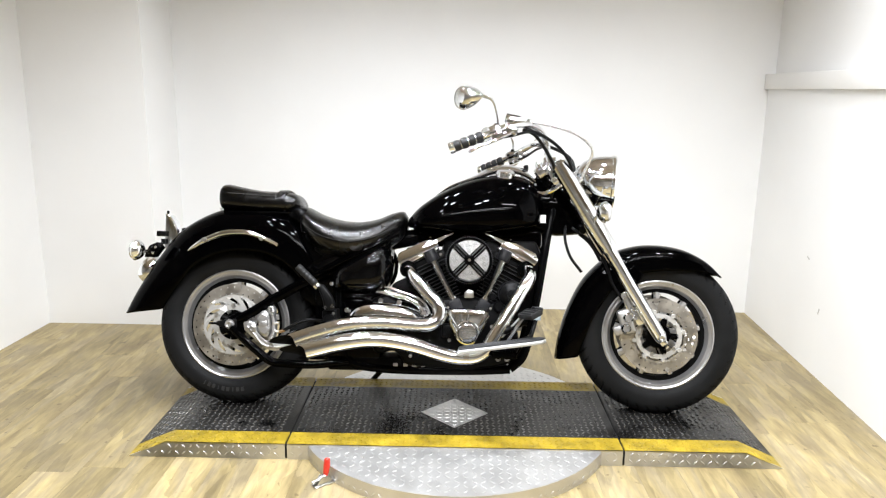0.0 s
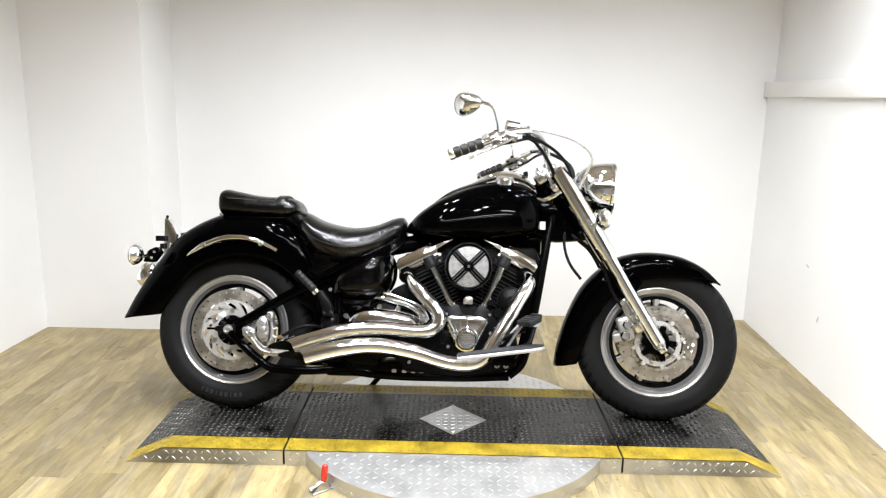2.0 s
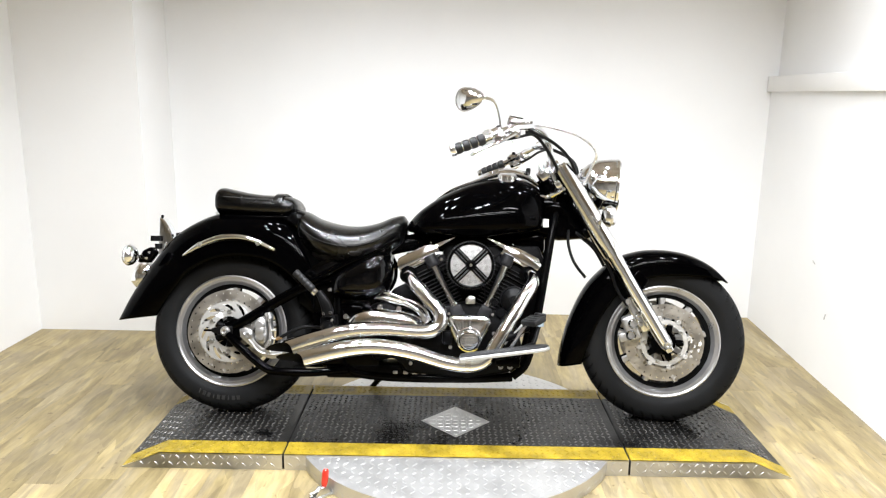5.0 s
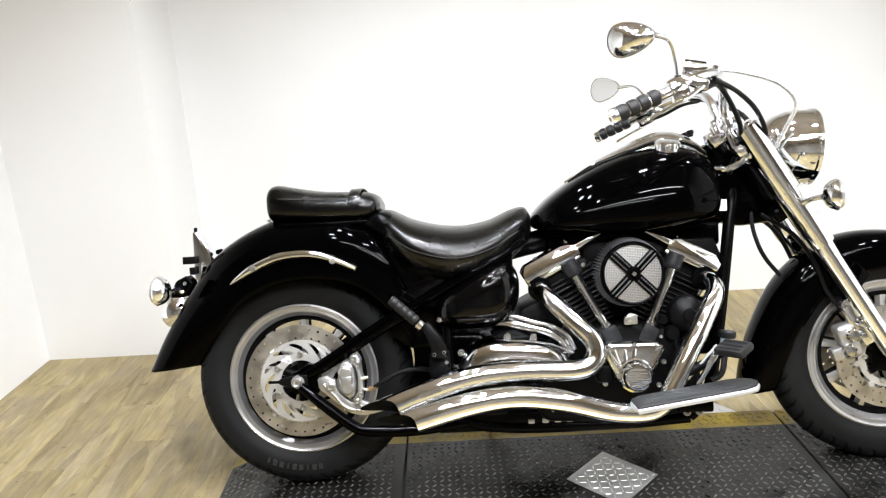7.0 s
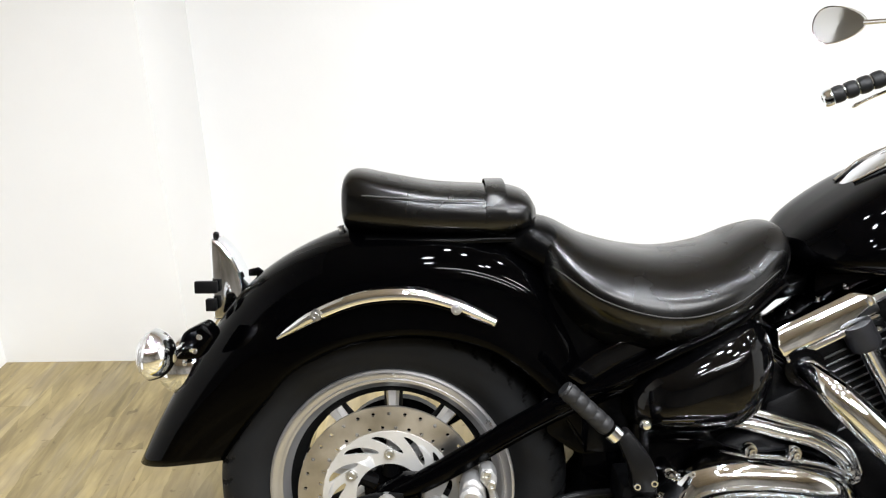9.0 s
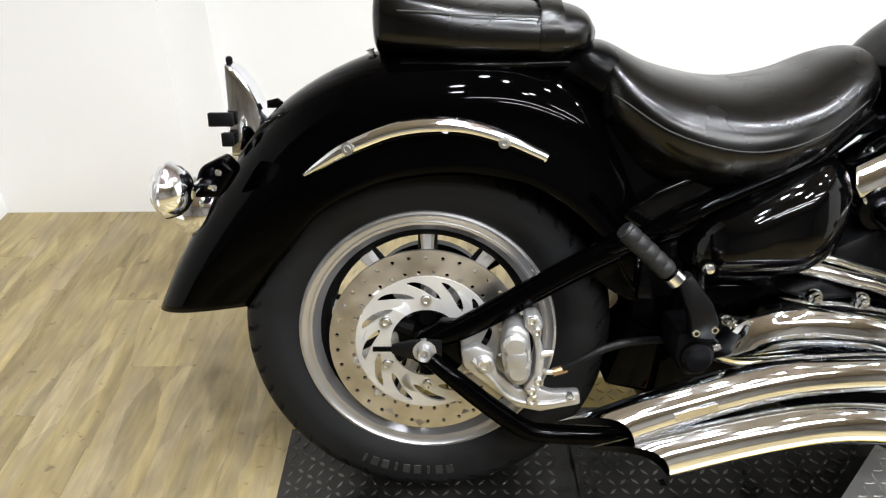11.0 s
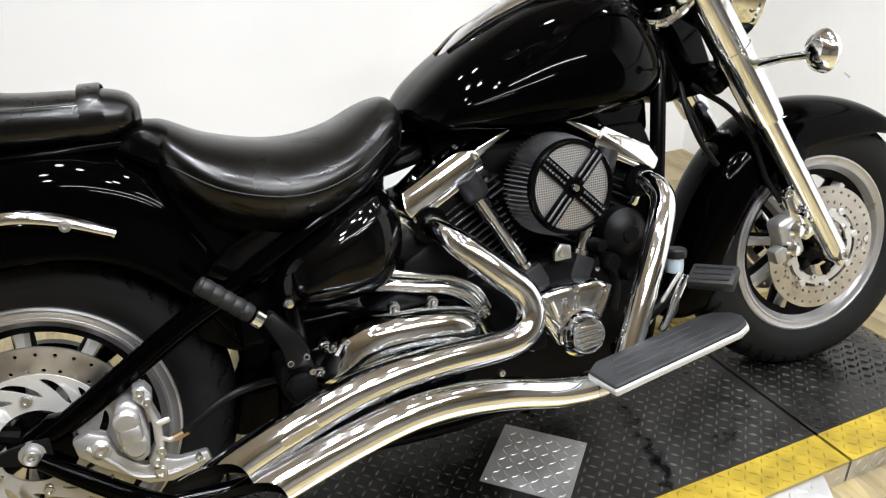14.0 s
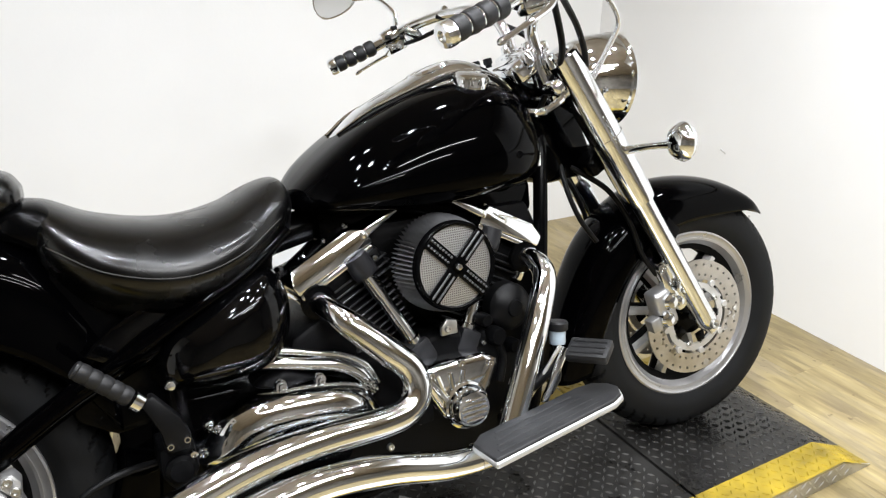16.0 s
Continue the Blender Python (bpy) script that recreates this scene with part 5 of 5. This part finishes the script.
def footboard(inset, z0, z1, bevel):
    """A foot plate with a rounded front and a slanted rear end."""
    L, W = 0.162 - inset, 0.054 - inset
    line = [(-L, -W), (L * 0.72, -W), (L * 0.9, -W * 0.78), (L, -W * 0.25), (L * 0.98, W * 0.3), (L * 0.86, W * 0.8), (L * 0.65, W), (-L * 0.82, W), (-L, W * 0.6)]
    bm = bmesh.new()
    vs = [bm.verts.new((x, y, z0)) for x, y in line]
    ext = bmesh.ops.extrude_face_region(bm, geom=[bm.faces.new(vs)])
    bmesh.ops.translate(bm, vec=(0, 0, z1 - z0), verts=[v for v in ext["geom"] if isinstance(v, bmesh.types.BMVert)])
    bmesh.ops.bevel(bm, geom=list(bm.edges), offset=bevel, segments=3, profile=0.5, affect="EDGES")
    return moved(bm, Matrix.Translation((1.066, -0.314, 0.286)) @ tilt)


for s in (1, -1):
    bm = footboard(0, -0.008, 0.006, 0.005)
    top = footboard(0.003, -0.003, 0.012, 0.004)
    if s < 0:
        bm, top = mirrored(bm), mirrored(top)
    board = add("floorboard", bm, BRUSHED, None, "rider footboard with a black rubber mat and a bright edge")
    add("rubber_mat", top, MAT, board, "black rubber footboard mat")
    for k in range(4):
        rib = moved(box((0.24 - 0.02 * k, 0.011, 0.0016), (-0.02, (-0.03 + 0.02 * k) * 1, 0.0121), 0.0007, seg=1), Matrix.Translation((1.066, -0.314, 0.286)) @ tilt)
        add("mat_rib", mirrored(rib) if s < 0 else rib, MAT, board)
    stay = box((0.09, 0.12, 0.03), (1.08, -0.22, 0.245), 0.006)
    add("board_bracket", mirrored(stay) if s < 0 else stay, SATIN, board)
    for x in (1.055, 1.088):
        one = bolt((x, -0.27, 0.232), (0, -1, 0), 0.010, 0.009)
        add("bracket_bolt", mirrored(one) if s < 0 else one, CAST, board)
pedal = add("brake_pedal", slab([(1.085, 0.30), (1.098, 0.297), (1.16, 0.395), (1.148, 0.402)], -0.262, -0.25, 0.003), CHROME, None, "chrome brake pedal arm with a black rubber pad")
pad_m = Matrix.Translation((1.167, -0.314, 0.402)) @ Matrix.Rotation(radians(32), 4, "Z") @ Matrix.Rotation(radians(-24), 4, "Y")
add("pedal_pad", moved(box((0.056, 0.086, 0.022), (0, 0, 0), 0.007), pad_m), GRIP, pedal, "ribbed black rubber pedal pad")
for k in range(3):
    add("pad_rib", moved(box((0.008, 0.070, 0.004), (-0.016 + 0.016 * k, 0, 0.0115), 0.0015, seg=1), pad_m), GRIP, pedal)
master = add("brake_reservoir", lathe([(0.017, 0.0), (0.018, 0.004), (0.018, 0.030), (0.0, 0.031)], (1.205, -0.158, 0.372), (0.1, 0, 1), 24), FLUID, None, "small brake fluid reservoir with a black cap")
add("reservoir_cap", lathe([(0.021, 0.0), (0.023, 0.003), (0.023, 0.016), (0.020, 0.020), (0.0, 0.021)], (1.208, -0.158, 0.402), (0.1, 0, 1), 24), GREYPAINT, master)
add("reservoir_hose", tube([(1.204, -0.158, 0.372), (1.196, -0.165, 0.345), (1.18, -0.185, 0.31), (1.14, -0.21, 0.295)], 0.0085, 10), PLASTIC, master)
add("master_cylinder", tube([(1.02, -0.235, 0.305), (1.08, -0.235, 0.33), (1.16, -0.235, 0.372)], [0.008, 0.013, 0.01], 12, 2), MATTE, master)
add("pedal_rod", tube([(1.07, -0.24, 0.31), (1.15, -0.243, 0.40)], 0.004, 8, 1), ZINC, pedal)

# ---- front wheel and fork (turned with the steering) ----
FRONT_HUB = (1.705, 0, 0.318)
front, put = wheel("front_wheel", FRONT_HUB, 0.320, 0.066, 0.219, True)
for s in (-1, 1):
    put("brake_disc", moved(drilled_ring(0.098, 0.150, 2, 34, 0.0034, 0.005), Matrix.Translation((0, s * 0.079 - 0.0025, 0))), STEEL, front, "drilled steel front brake disc")
    carrier = lathe([(0.072, -0.003), (0.090, -0.003), (0.090, 0.003), (0.072, 0.003), (0.072, -0.003)], (0, s * 0.079, 0), (0, 1, 0), 60)
    ring = put("disc_carrier", carrier, SILVER, front, "silver disc carrier ring")
    for k in range(8):
        a = 2 * math.pi * k / 8 + 0.2
        put("disc_button", lathe([(0.0, -0.006), (0.008, -0.006), (0.0095, -0.003), (0.0095, 0.004)], (0.096 * math.cos(a), s * 0.079, 0.096 * math.sin(a)), (0, 1, 0), 14), SILVER, ring)
    for k in range(5):
        a = 2 * math.pi * k / 5
        arm = slab([(0.045, -0.014), (0.078, -0.010), (0.078, 0.010), (0.045, 0.014)], s * 0.079 - 0.003, s * 0.079 + 0.003, 0.002)
        put("carrier_arm", moved(arm, Matrix.Rotation(-a, 4, "Y")), SATIN, ring)
        put("disc_bolt", bolt((0.073 * math.cos(a + 0.6), s * 0.083, 0.073 * math.sin(a + 0.6)), (0, s, 0), 0.0075, 0.006), ZINC, ring)

AX, UPV = Vector((1.705, 0, 0.318)), Vector((-0.520, 0, 0.854))
for s in (-1, 1):
    y = Vector((0, s * 0.122, 0))
    low = add("fork_leg", tube([AX + y - UPV * 0.015, AX + y + UPV * 0.0, AX + y + UPV * 0.04, AX + y + UPV * 0.30, AX + y + UPV * 0.42], [0.018, 0.0245, 0.0265, 0.0275, 0.0275], 24, 4), CHROME, None, "chrome fork leg", True)
    add("fork_cover", tube([AX + y + UPV * 0.405, AX + y + UPV * 0.41, AX + y + UPV * 0.60, AX + y + UPV * 0.772], [0.032, 0.0365, 0.0380, 0.0375], 26, 3), CHROME, low, "chrome fork cover", True)
    add("cover_ring", lathe([(0.037, 0), (0.0395, 0.002), (0.0395, 0.014), (0.037, 0.016)], AX + y + UPV * 0.56, UPV, 28), CHROME, low, "", True)
    add("fork_cap", lathe([(0.0375, 0), (0.0375, 0.012), (0.033, 0.018), (0.024, 0.020), (0.022, 0.026), (0, 0.027)], AX + y + UPV * 0.772, UPV, 28), CHROME, low, "", True)
    add("axle_bolt", lathe([(0.006, -0.002), (0.006, 0.006), (0.011, 0.007), (0.013, 0.003), (0.013, -0.006)], AX + y + Vector((0, s * 0.024, 0)), (0, s, 0), 20), ZINC, low, "", True)
    add("fork_clamp", box((0.03, 0.03, 0.045), AX + y + Vector((0.005, 0, -0.008)), 0.006, Matrix.Rotation(radians(-33), 4, "Y")), CHROME, low, "", True)
    # caliper behind the leg
    c = Vector((1.575, s * 0.105, 0.375))
    cal = add("front_caliper", box((0.052, 0.050, 0.100), c, 0.012, Matrix.Rotation(radians(-20), 4, "Y"), seg=3), CAST, low, "cast aluminium front brake caliper with chrome caps", True)
    for dx, dz, r in ((0.004, 0.020, 0.020), (-0.004, -0.024, 0.019), (0.03, 0.018, 0.012), (0.022, 0.055, 0.010)):
        add("caliper_cap", lathe([(0.0, 0.012), (r * 0.7, 0.011), (r, 0.004), (r, -0.012)], c + Vector((dx, s * 0.028, dz)), (0, s, 0), 22), CHROME, cal, "", True)
    add("pad_cover", box((0.030, 0.030, 0.034), c + Vector((-0.034, s * 0.014, -0.034)), 0.005, Matrix.Rotation(radians(-20), 4, "Y")), CAST, cal, "", True)
    add("caliper_bracket", slab([(1.545, 0.49), (1.575, 0.50), (1.61, 0.43), (1.65, 0.375), (1.62, 0.36), (1.575, 0.42)], s * 0.112 - 0.012, s * 0.112 + 0.012, 0.006), CHROME, cal, "", True)
    add("bracket_bolt", bolt((1.558, s * 0.124, 0.48), (0, s, 0), 0.012, 0.01), CHROME, cal, "", True)
    add("brake_line", tube([(1.56, s * 0.105, 0.46), (1.52, s * 0.10, 0.52), (1.49, s * 0.095, 0.60), (1.44, s * 0.08, 0.68), (1.36, s * 0.05, 0.74)], 0.0065, 10), PLASTIC, cal, "", True)
add("front_axle", tube([(1.705, -0.14, 0.318), (1.705, 0.14, 0.318)], 0.009, 14, 1), ZINC, front, "", True)
for up, mat, z in ((0.735, CHROME, 0.035), (0.52, SATIN, 0.045)):
    bm = box((0.075, 0.27 if up > 0.6 else 0.20, z), (0, 0, 0), 0.014, None, None, 3)
    moved(bm, Matrix.Translation(AX + UPV * up + Vector((-0.02, 0, -0.012))) @ Matrix.Rotation(radians(-33), 4, "Y"))
    add("triple_clamp", bm, mat, None, "chrome fork clamp" if up > 0.6 else "black lower fork clamp", True)
FF = [(1.300, 0.205, 1.392, 0.222, 0.070), (1.312, 0.29, 1.418, 0.30, 0.079), (1.345, 0.405, 1.458, 0.40, 0.085), (1.410, 0.535, 1.53, 0.508, 0.090), (1.508, 0.630, 1.60, 0.552, 0.092), (1.60, 0.668, 1.668, 0.572, 0.092),
      (1.70, 0.676, 1.745, 0.578, 0.092), (1.80, 0.660, 1.83, 0.578, 0.089), (1.885, 0.618, 1.893, 0.572, 0.082), (1.948, 0.558, 1.94, 0.552, 0.06)]
ob = add("front_fender", fender(FF, 6), GLOSS, None, "gloss black front fender", True, 60)
solid = ob.modifiers.new("thickness", "SOLIDIFY")
solid.thickness, solid.offset = 0.004, -1
both("fender_mount", slab([(1.52, 0.50), (1.58, 0.47), (1.64, 0.56), (1.60, 0.60)], -0.10, -0.088, 0.004), GLOSS, ob, "", True)
# headlamp
HL = Vector((1.518, 0.024, 0.928))
way = Vector((1, 0, -0.06)).normalized()
bucket = add("headlamp", lathe([(0.0, -0.158), (0.029, -0.155), (0.060, -0.140), (0.085, -0.112), (0.101, -0.073), (0.107, -0.035), (0.108, -0.008), (0.112, -0.004), (0.113, 0.004), (0.109, 0.010), (0.103, 0.009)], HL, way, 48), CHROME, None, "chrome bullet headlamp", True)
add("headlamp_lens", lathe([(0.104, 0.008), (0.082, 0.014), (0.04, 0.018), (0, 0.019)], HL, way, 40), LENS, bucket, "clear headlamp lens", True)
add("headlamp_mount", tube([HL + Vector((-0.09, 0, -0.08)), HL + Vector((-0.10, 0, -0.12)), HL + Vector((-0.13, 0, -0.16))], [0.024, 0.018, 0.022], 16), CHROME, bucket, "", True)
add("adjuster_screw", bolt(HL + Vector((-0.02, -0.085, -0.04)), (0, -1, 0), 0.012, 0.012), CHROME, bucket, "", True)
add("lamp_bar", box((0.03, 0.24, 0.028), (1.43, 0, 0.765), 0.008), CHROME, None, "chrome lamp bar across the fork", True)
indicator((1.436, -0.315, 0.782), (1.428, -0.160, 0.767), (1, -0.25, 0.0))

# ---- handlebars and controls ----
STEER = Matrix.Translation((0.024, -0.020, 0.000)) @ Matrix.Translation(PIVOT) @ Matrix.Rotation(radians(-10), 4, RAKE) @ Matrix.Rotation(radians(-3), 4, "X") @ Matrix.Translation(-PIVOT) @ Matrix.Diagonal((1, 1.16, 1, 1))
HALFBAR = [(1.245, 0.045, 0.985), (1.232, 0.052, 1.04), (1.222, 0.09, 1.088), (1.20, 0.16, 1.114), (1.16, 0.25, 1.116), (1.10, 0.312, 1.098), (1.03, 0.343, 1.064), (0.913, 0.3645, 1.017)]
BAR = [(x, -y, z) for x, y, z in HALFBAR[::-1]] + HALFBAR
bars = add("handlebar", tube(BAR, 0.0135, 16, 8), CHROME, None, "wide chrome handlebar", True)
for s in (-1, 1):
    add("riser", tube([(1.262, s * 0.05, 0.93), (1.248, s * 0.05, 0.965), (1.243, s * 0.05, 1.0)], [0.022, 0.02, 0.021], 18, 2), CHROME, bars, "", True)
    a, b = Vector((1.012, s * 0.346, 1.057)), Vector((0.910, s * 0.365, 1.016))
    L = (b - a).length
    prof = []
    for k in range(4):
        h = L * k / 4
        prof += [(0.0155, h), (0.0195, h + 0.004), (0.0208, h + L / 8), (0.0195, h + L / 4 - 0.004), (0.0155, h + L / 4)]
    grip = add("hand_grip", lathe([(0.0, 0.0), *prof, (0.0, L)], a, b - a, 24), GRIP, bars, "ribbed black rubber hand grip", True)
    for k in range(1, 4):
        add("grip_ring", lathe([(0.015, -0.002), (0.0178, -0.001), (0.0178, 0.001), (0.015, 0.002)], a.lerp(b, k / 4), b - a, 24), CHROME, grip, "", True)
    add("grip_end", lathe([(0.018, -0.004), (0.0215, 0.0), (0.0215, 0.012), (0.019, 0.018), (0.010, 0.019), (0.008, 0.014), (0, 0.014)], b, b - a, 24), CHROME, grip, "chrome grip end", True)
    sw = add("switch_housing", lathe([(0.014, 0.0), (0.023, 0.002), (0.025, 0.02), (0.023, 0.042), (0.014, 0.045)], Vector((1.072, s * 0.327, 1.086)), a - Vector((1.072, s * 0.327, 1.086)), 20), CHROME, bars, "chrome switch housing", True)
    add("switch_body", box((0.058, 0.044, 0.056) if s > 0 else (0.045, 0.035, 0.04), (1.062, s * 0.338, 1.066 if s > 0 else 1.062), 0.008, Matrix.Rotation(radians(-22), 4, "Y")), CHROME, sw, "", True)
    for dx, dz in ((0.0, 0.0), (-0.018, -0.022), (0.016, -0.024)):
        add("switch_button", box((0.016, 0.012, 0.012), (1.058 + dx, s * 0.327 - 0.012, 1.098 + dz), 0.003), PLASTIC, sw, "", True)
    add("lever_perch", box((0.05, 0.035, 0.03), (1.11, s * 0.315, 1.085), 0.008, Matrix.Rotation(radians(25), 4, "Y")), CHROME, sw, "", True)
    add("lever", tube([(1.115, s * 0.33, 1.075), (1.075, s * 0.372, 1.046), (1.03, s * 0.392, 1.024), (0.995, s * 0.398, 1.006), (0.978, s * 0.398, 0.997), (0.972, s * 0.398, 0.993), (0.969, s * 0.398, 0.991)], [0.009, 0.0075, 0.0065, 0.006, 0.008, 0.006, 0.001], 12, flat=0.7), CHROME, bars, "chrome hand lever", True)
    # mirror
    base = Vector((1.062, s * 0.31, 1.104))
    c = Vector((0.952, s * 0.322, 1.203)) if s < 0 else Vector((0.938, 0.43, 1.186))
    nrm = Vector((-0.42, -0.88, -0.10)) if s < 0 else Vector((-0.5, -0.85, 0.0))
    nrm.normalize()
    lat = Vector((0, 0, 1)).cross(nrm).normalized()
    upv = nrm.cross(lat)
    sgn = 1 if lat.x < 0 else -1

    def outline(k, grow, deep):
        t = 2 * math.pi * k / 40
        u, v = math.cos(t), math.sin(t)
        u = math.copysign(abs(u) ** 0.85, u)
        h = (0.039 if s < 0 else 0.041) * (1 + 0.34 * u)
        return c + lat * (sgn * u * (0.060 if s < 0 else 0.057) * grow) + upv * (v * h * grow) + nrm * deep

    shell = rings([[outline(k, g, d) for k in range(40)] for g, d in ((0.05, -0.024), (0.45, -0.022), (0.8, -0.014), (0.97, -0.003), (1.03, 0.002), (1.0, 0.004), (0.95, 0.003))])
    mir = add("mirror", shell, CHROME, bars, "teardrop chrome mirror on a bent stem", True)
    face = ((0.96, 0.0025), (0.80, 0.010), (0.55, 0.017), (0.28, 0.021), (0.02, 0.022)) if s < 0 else ((0.96, 0.0025), (0.94, 0.0035), (0.02, 0.0038))
    add("mirror_glass", rings([[outline(k, g, d) for k in range(40)] for g, d in face]), CHROME, mir, "mirror glass", True)
    near = c - lat * (sgn * (0.058 if s < 0 else 0.052))
    add("mirror_stem", tube([base, base + Vector((-0.004, s * 0.004, 0.035)), base.lerp(near, 0.55) + Vector((0.012, 0, 0.03)), near], [0.007, 0.006, 0.0055, 0.0065], 12), CHROME, mir, "", True)
res = add("master_reservoir", box((0.062, 0.05, 0.034), (1.112, -0.252, 1.128), 0.007, Matrix.Rotation(radians(12), 4, "Y")), CHROME, bars, "chrome brake reservoir with a dark lid", True)
add("reservoir_lid", box((0.052, 0.042, 0.006), (1.114, -0.252, 1.145), 0.002, Matrix.Rotation(radians(12), 4, "Y")), PLASTIC, res, "", True)
for pts, r, mat, label in (
        ([(1.15, -0.255, 1.095), (1.195, -0.20, 1.078), (1.255, -0.13, 0.99), (1.262, -0.07, 0.93), (1.25, -0.03, 0.86)], 0.0068, PLASTIC, "black control cable"),
        ([(1.16, -0.26, 1.100), (1.235, -0.18, 1.075), (1.295, -0.13, 1.030), (1.330, -0.10, 0.965), (1.34, -0.06, 0.88)], 0.0065, PLASTIC, "black control cable"),
        ([(1.15, -0.25, 1.128), (1.24, -0.20, 1.122), (1.345, -0.15, 1.095), (1.405, -0.11, 1.045), (1.39, -0.085, 0.985), (1.345, -0.06, 0.89)], 0.006, LENS, "pale braided brake line"),
        ([(1.15, 0.25, 1.115), (1.24, 0.16, 1.09), (1.33, 0.08, 1.02), (1.34, 0.05, 0.9)], 0.0075, PLASTIC, "black control cable")):
    add("control_cable", tube(pts, r, 10), mat, None, label, True)
add("bridge_cover", box((0.07, 0.13, 0.05), (1.215, 0, 0.965), 0.016, Matrix.Rotation(radians(-33), 4, "Y"), seg=3), CHROME, None, "chrome handlebar bridge", True)
add("cable_guide", tube([(1.205, -0.10, 0.87), (1.235, -0.125, 0.868), (1.28, -0.13, 0.89), (1.31, -0.115, 0.92)], 0.0085, 10), CHROME, None, "bent chrome cable guide")
add("wire_loop", tube([(1.33, -0.04, 0.76), (1.325, -0.07, 0.69), (1.345, -0.085, 0.62), (1.39, -0.085, 0.56)], 0.006, 10), PLASTIC, None, "black rubber hose")
add("neck_cover", slab([(1.19, 0.74), (1.29, 0.705), (1.405, 0.715), (1.415, 0.78), (1.385, 0.86), (1.30, 0.90), (1.21, 0.89)], -0.052, 0.052, 0.014), GLOSS)
for x, y, z, r in ((1.225, -0.045, 1.005, 0.010), (1.225, 0.045, 1.005, 0.010), (1.265, -0.045, 0.995, 0.010), (1.265, 0.045, 0.995, 0.010), (1.20, -0.085, 0.985, 0.013), (1.24, -0.105, 0.972, 0.011), (1.285, -0.085, 0.968, 0.012)):
    add("clamp_nut", lathe([(0.0, 0.016), (r * 0.7, 0.015), (r, 0.008), (r, -0.014)], (x, y, z), (-0.4, 0, 1), 16), CHROME, None, "", True)
add("clamp_top", box((0.062, 0.125, 0.026), (1.242, 0, 1.0), 0.010, Matrix.Rotation(radians(-25), 4, "Y"), seg=3), CHROME, None, "", True)
for y, x in ((-0.028, 1.17), (0.03, 1.175)):
    add("console_knob", lathe([(0.007, 0.0), (0.007, 0.006), (0.010, 0.008), (0.010, 0.018), (0.008, 0.02), (0.0, 0.02)], (x, y, 0.972), (-0.2, 0, 1), 16), PLASTIC, None, "black console knob")
for s in (-1, 1):
    add("line_banjo", lathe([(0.0, 0.010), (0.008, 0.009), (0.010, 0.004), (0.010, -0.010)], (1.168, s * 0.243, 1.128), (0.3, s * 0.4, 1), 14), CHROME, bars, "", True)
    add("switch_cable", tube([(1.075, s * 0.325, 1.055), (1.12, s * 0.30, 1.068), (1.17, s * 0.235, 1.09), (1.205, s * 0.15, 1.09)], 0.0055, 10), PLASTIC, bars, "", True)

# ---- floor planks ----
floor_ob = tagged(part("floor", box((6.74, 6.34, 0.08), (0.65, -1.555, -0.0435)), GAP), "tan vinyl plank floor with streaked grain", "floor", **ROOM)
PW, PL = 0.152, 1.22
plank_meshes = {}
rng = random.Random(5)
for i in range(-18, 27):
    off = rng.uniform(0, PL)
    a0, a1 = max(i * PW + 0.03, -2.6), min((i + 1) * PW + 0.03, 3.9)
    if a1 - a0 < 0.01:
        continue
    for j in range(-5, 2):
        y0, y1 = max(j * PL + off, FRONT), min((j + 1) * PL + off, BACK)
        # the bay is narrower than the showroom before it
        pieces = []
        for x_lo, x_hi, y_hi in ((-2.6, -1.47, -0.7), (-1.47, 2.70, BACK), (2.70, 3.9, -1.4)):
            x0, x1, y2 = max(a0, x_lo), min(a1, x_hi), min(y1, y_hi)
            if x1 - x0 > 0.01 and y2 - y0 > 0.01:
                pieces.append((x0, round(x1 - x0, 4), round(y2 - y0, 4)))
        for x0, wide, long in pieces:
            if (wide, long) not in plank_meshes:
                bm = box((wide - 0.0003, long - 0.0003, 0.0035), (wide / 2, long / 2, -0.00175), 0.0003, seg=1)
                ob = part("plank", bm, WOOD, floor_ob)
                plank_meshes[(wide, long)] = ob.data
            else:
                ob = new("plank", plank_meshes[(wide, long)])
                ob.parent = floor_ob
            ob.matrix_basis = pose(x0, y0, 0)
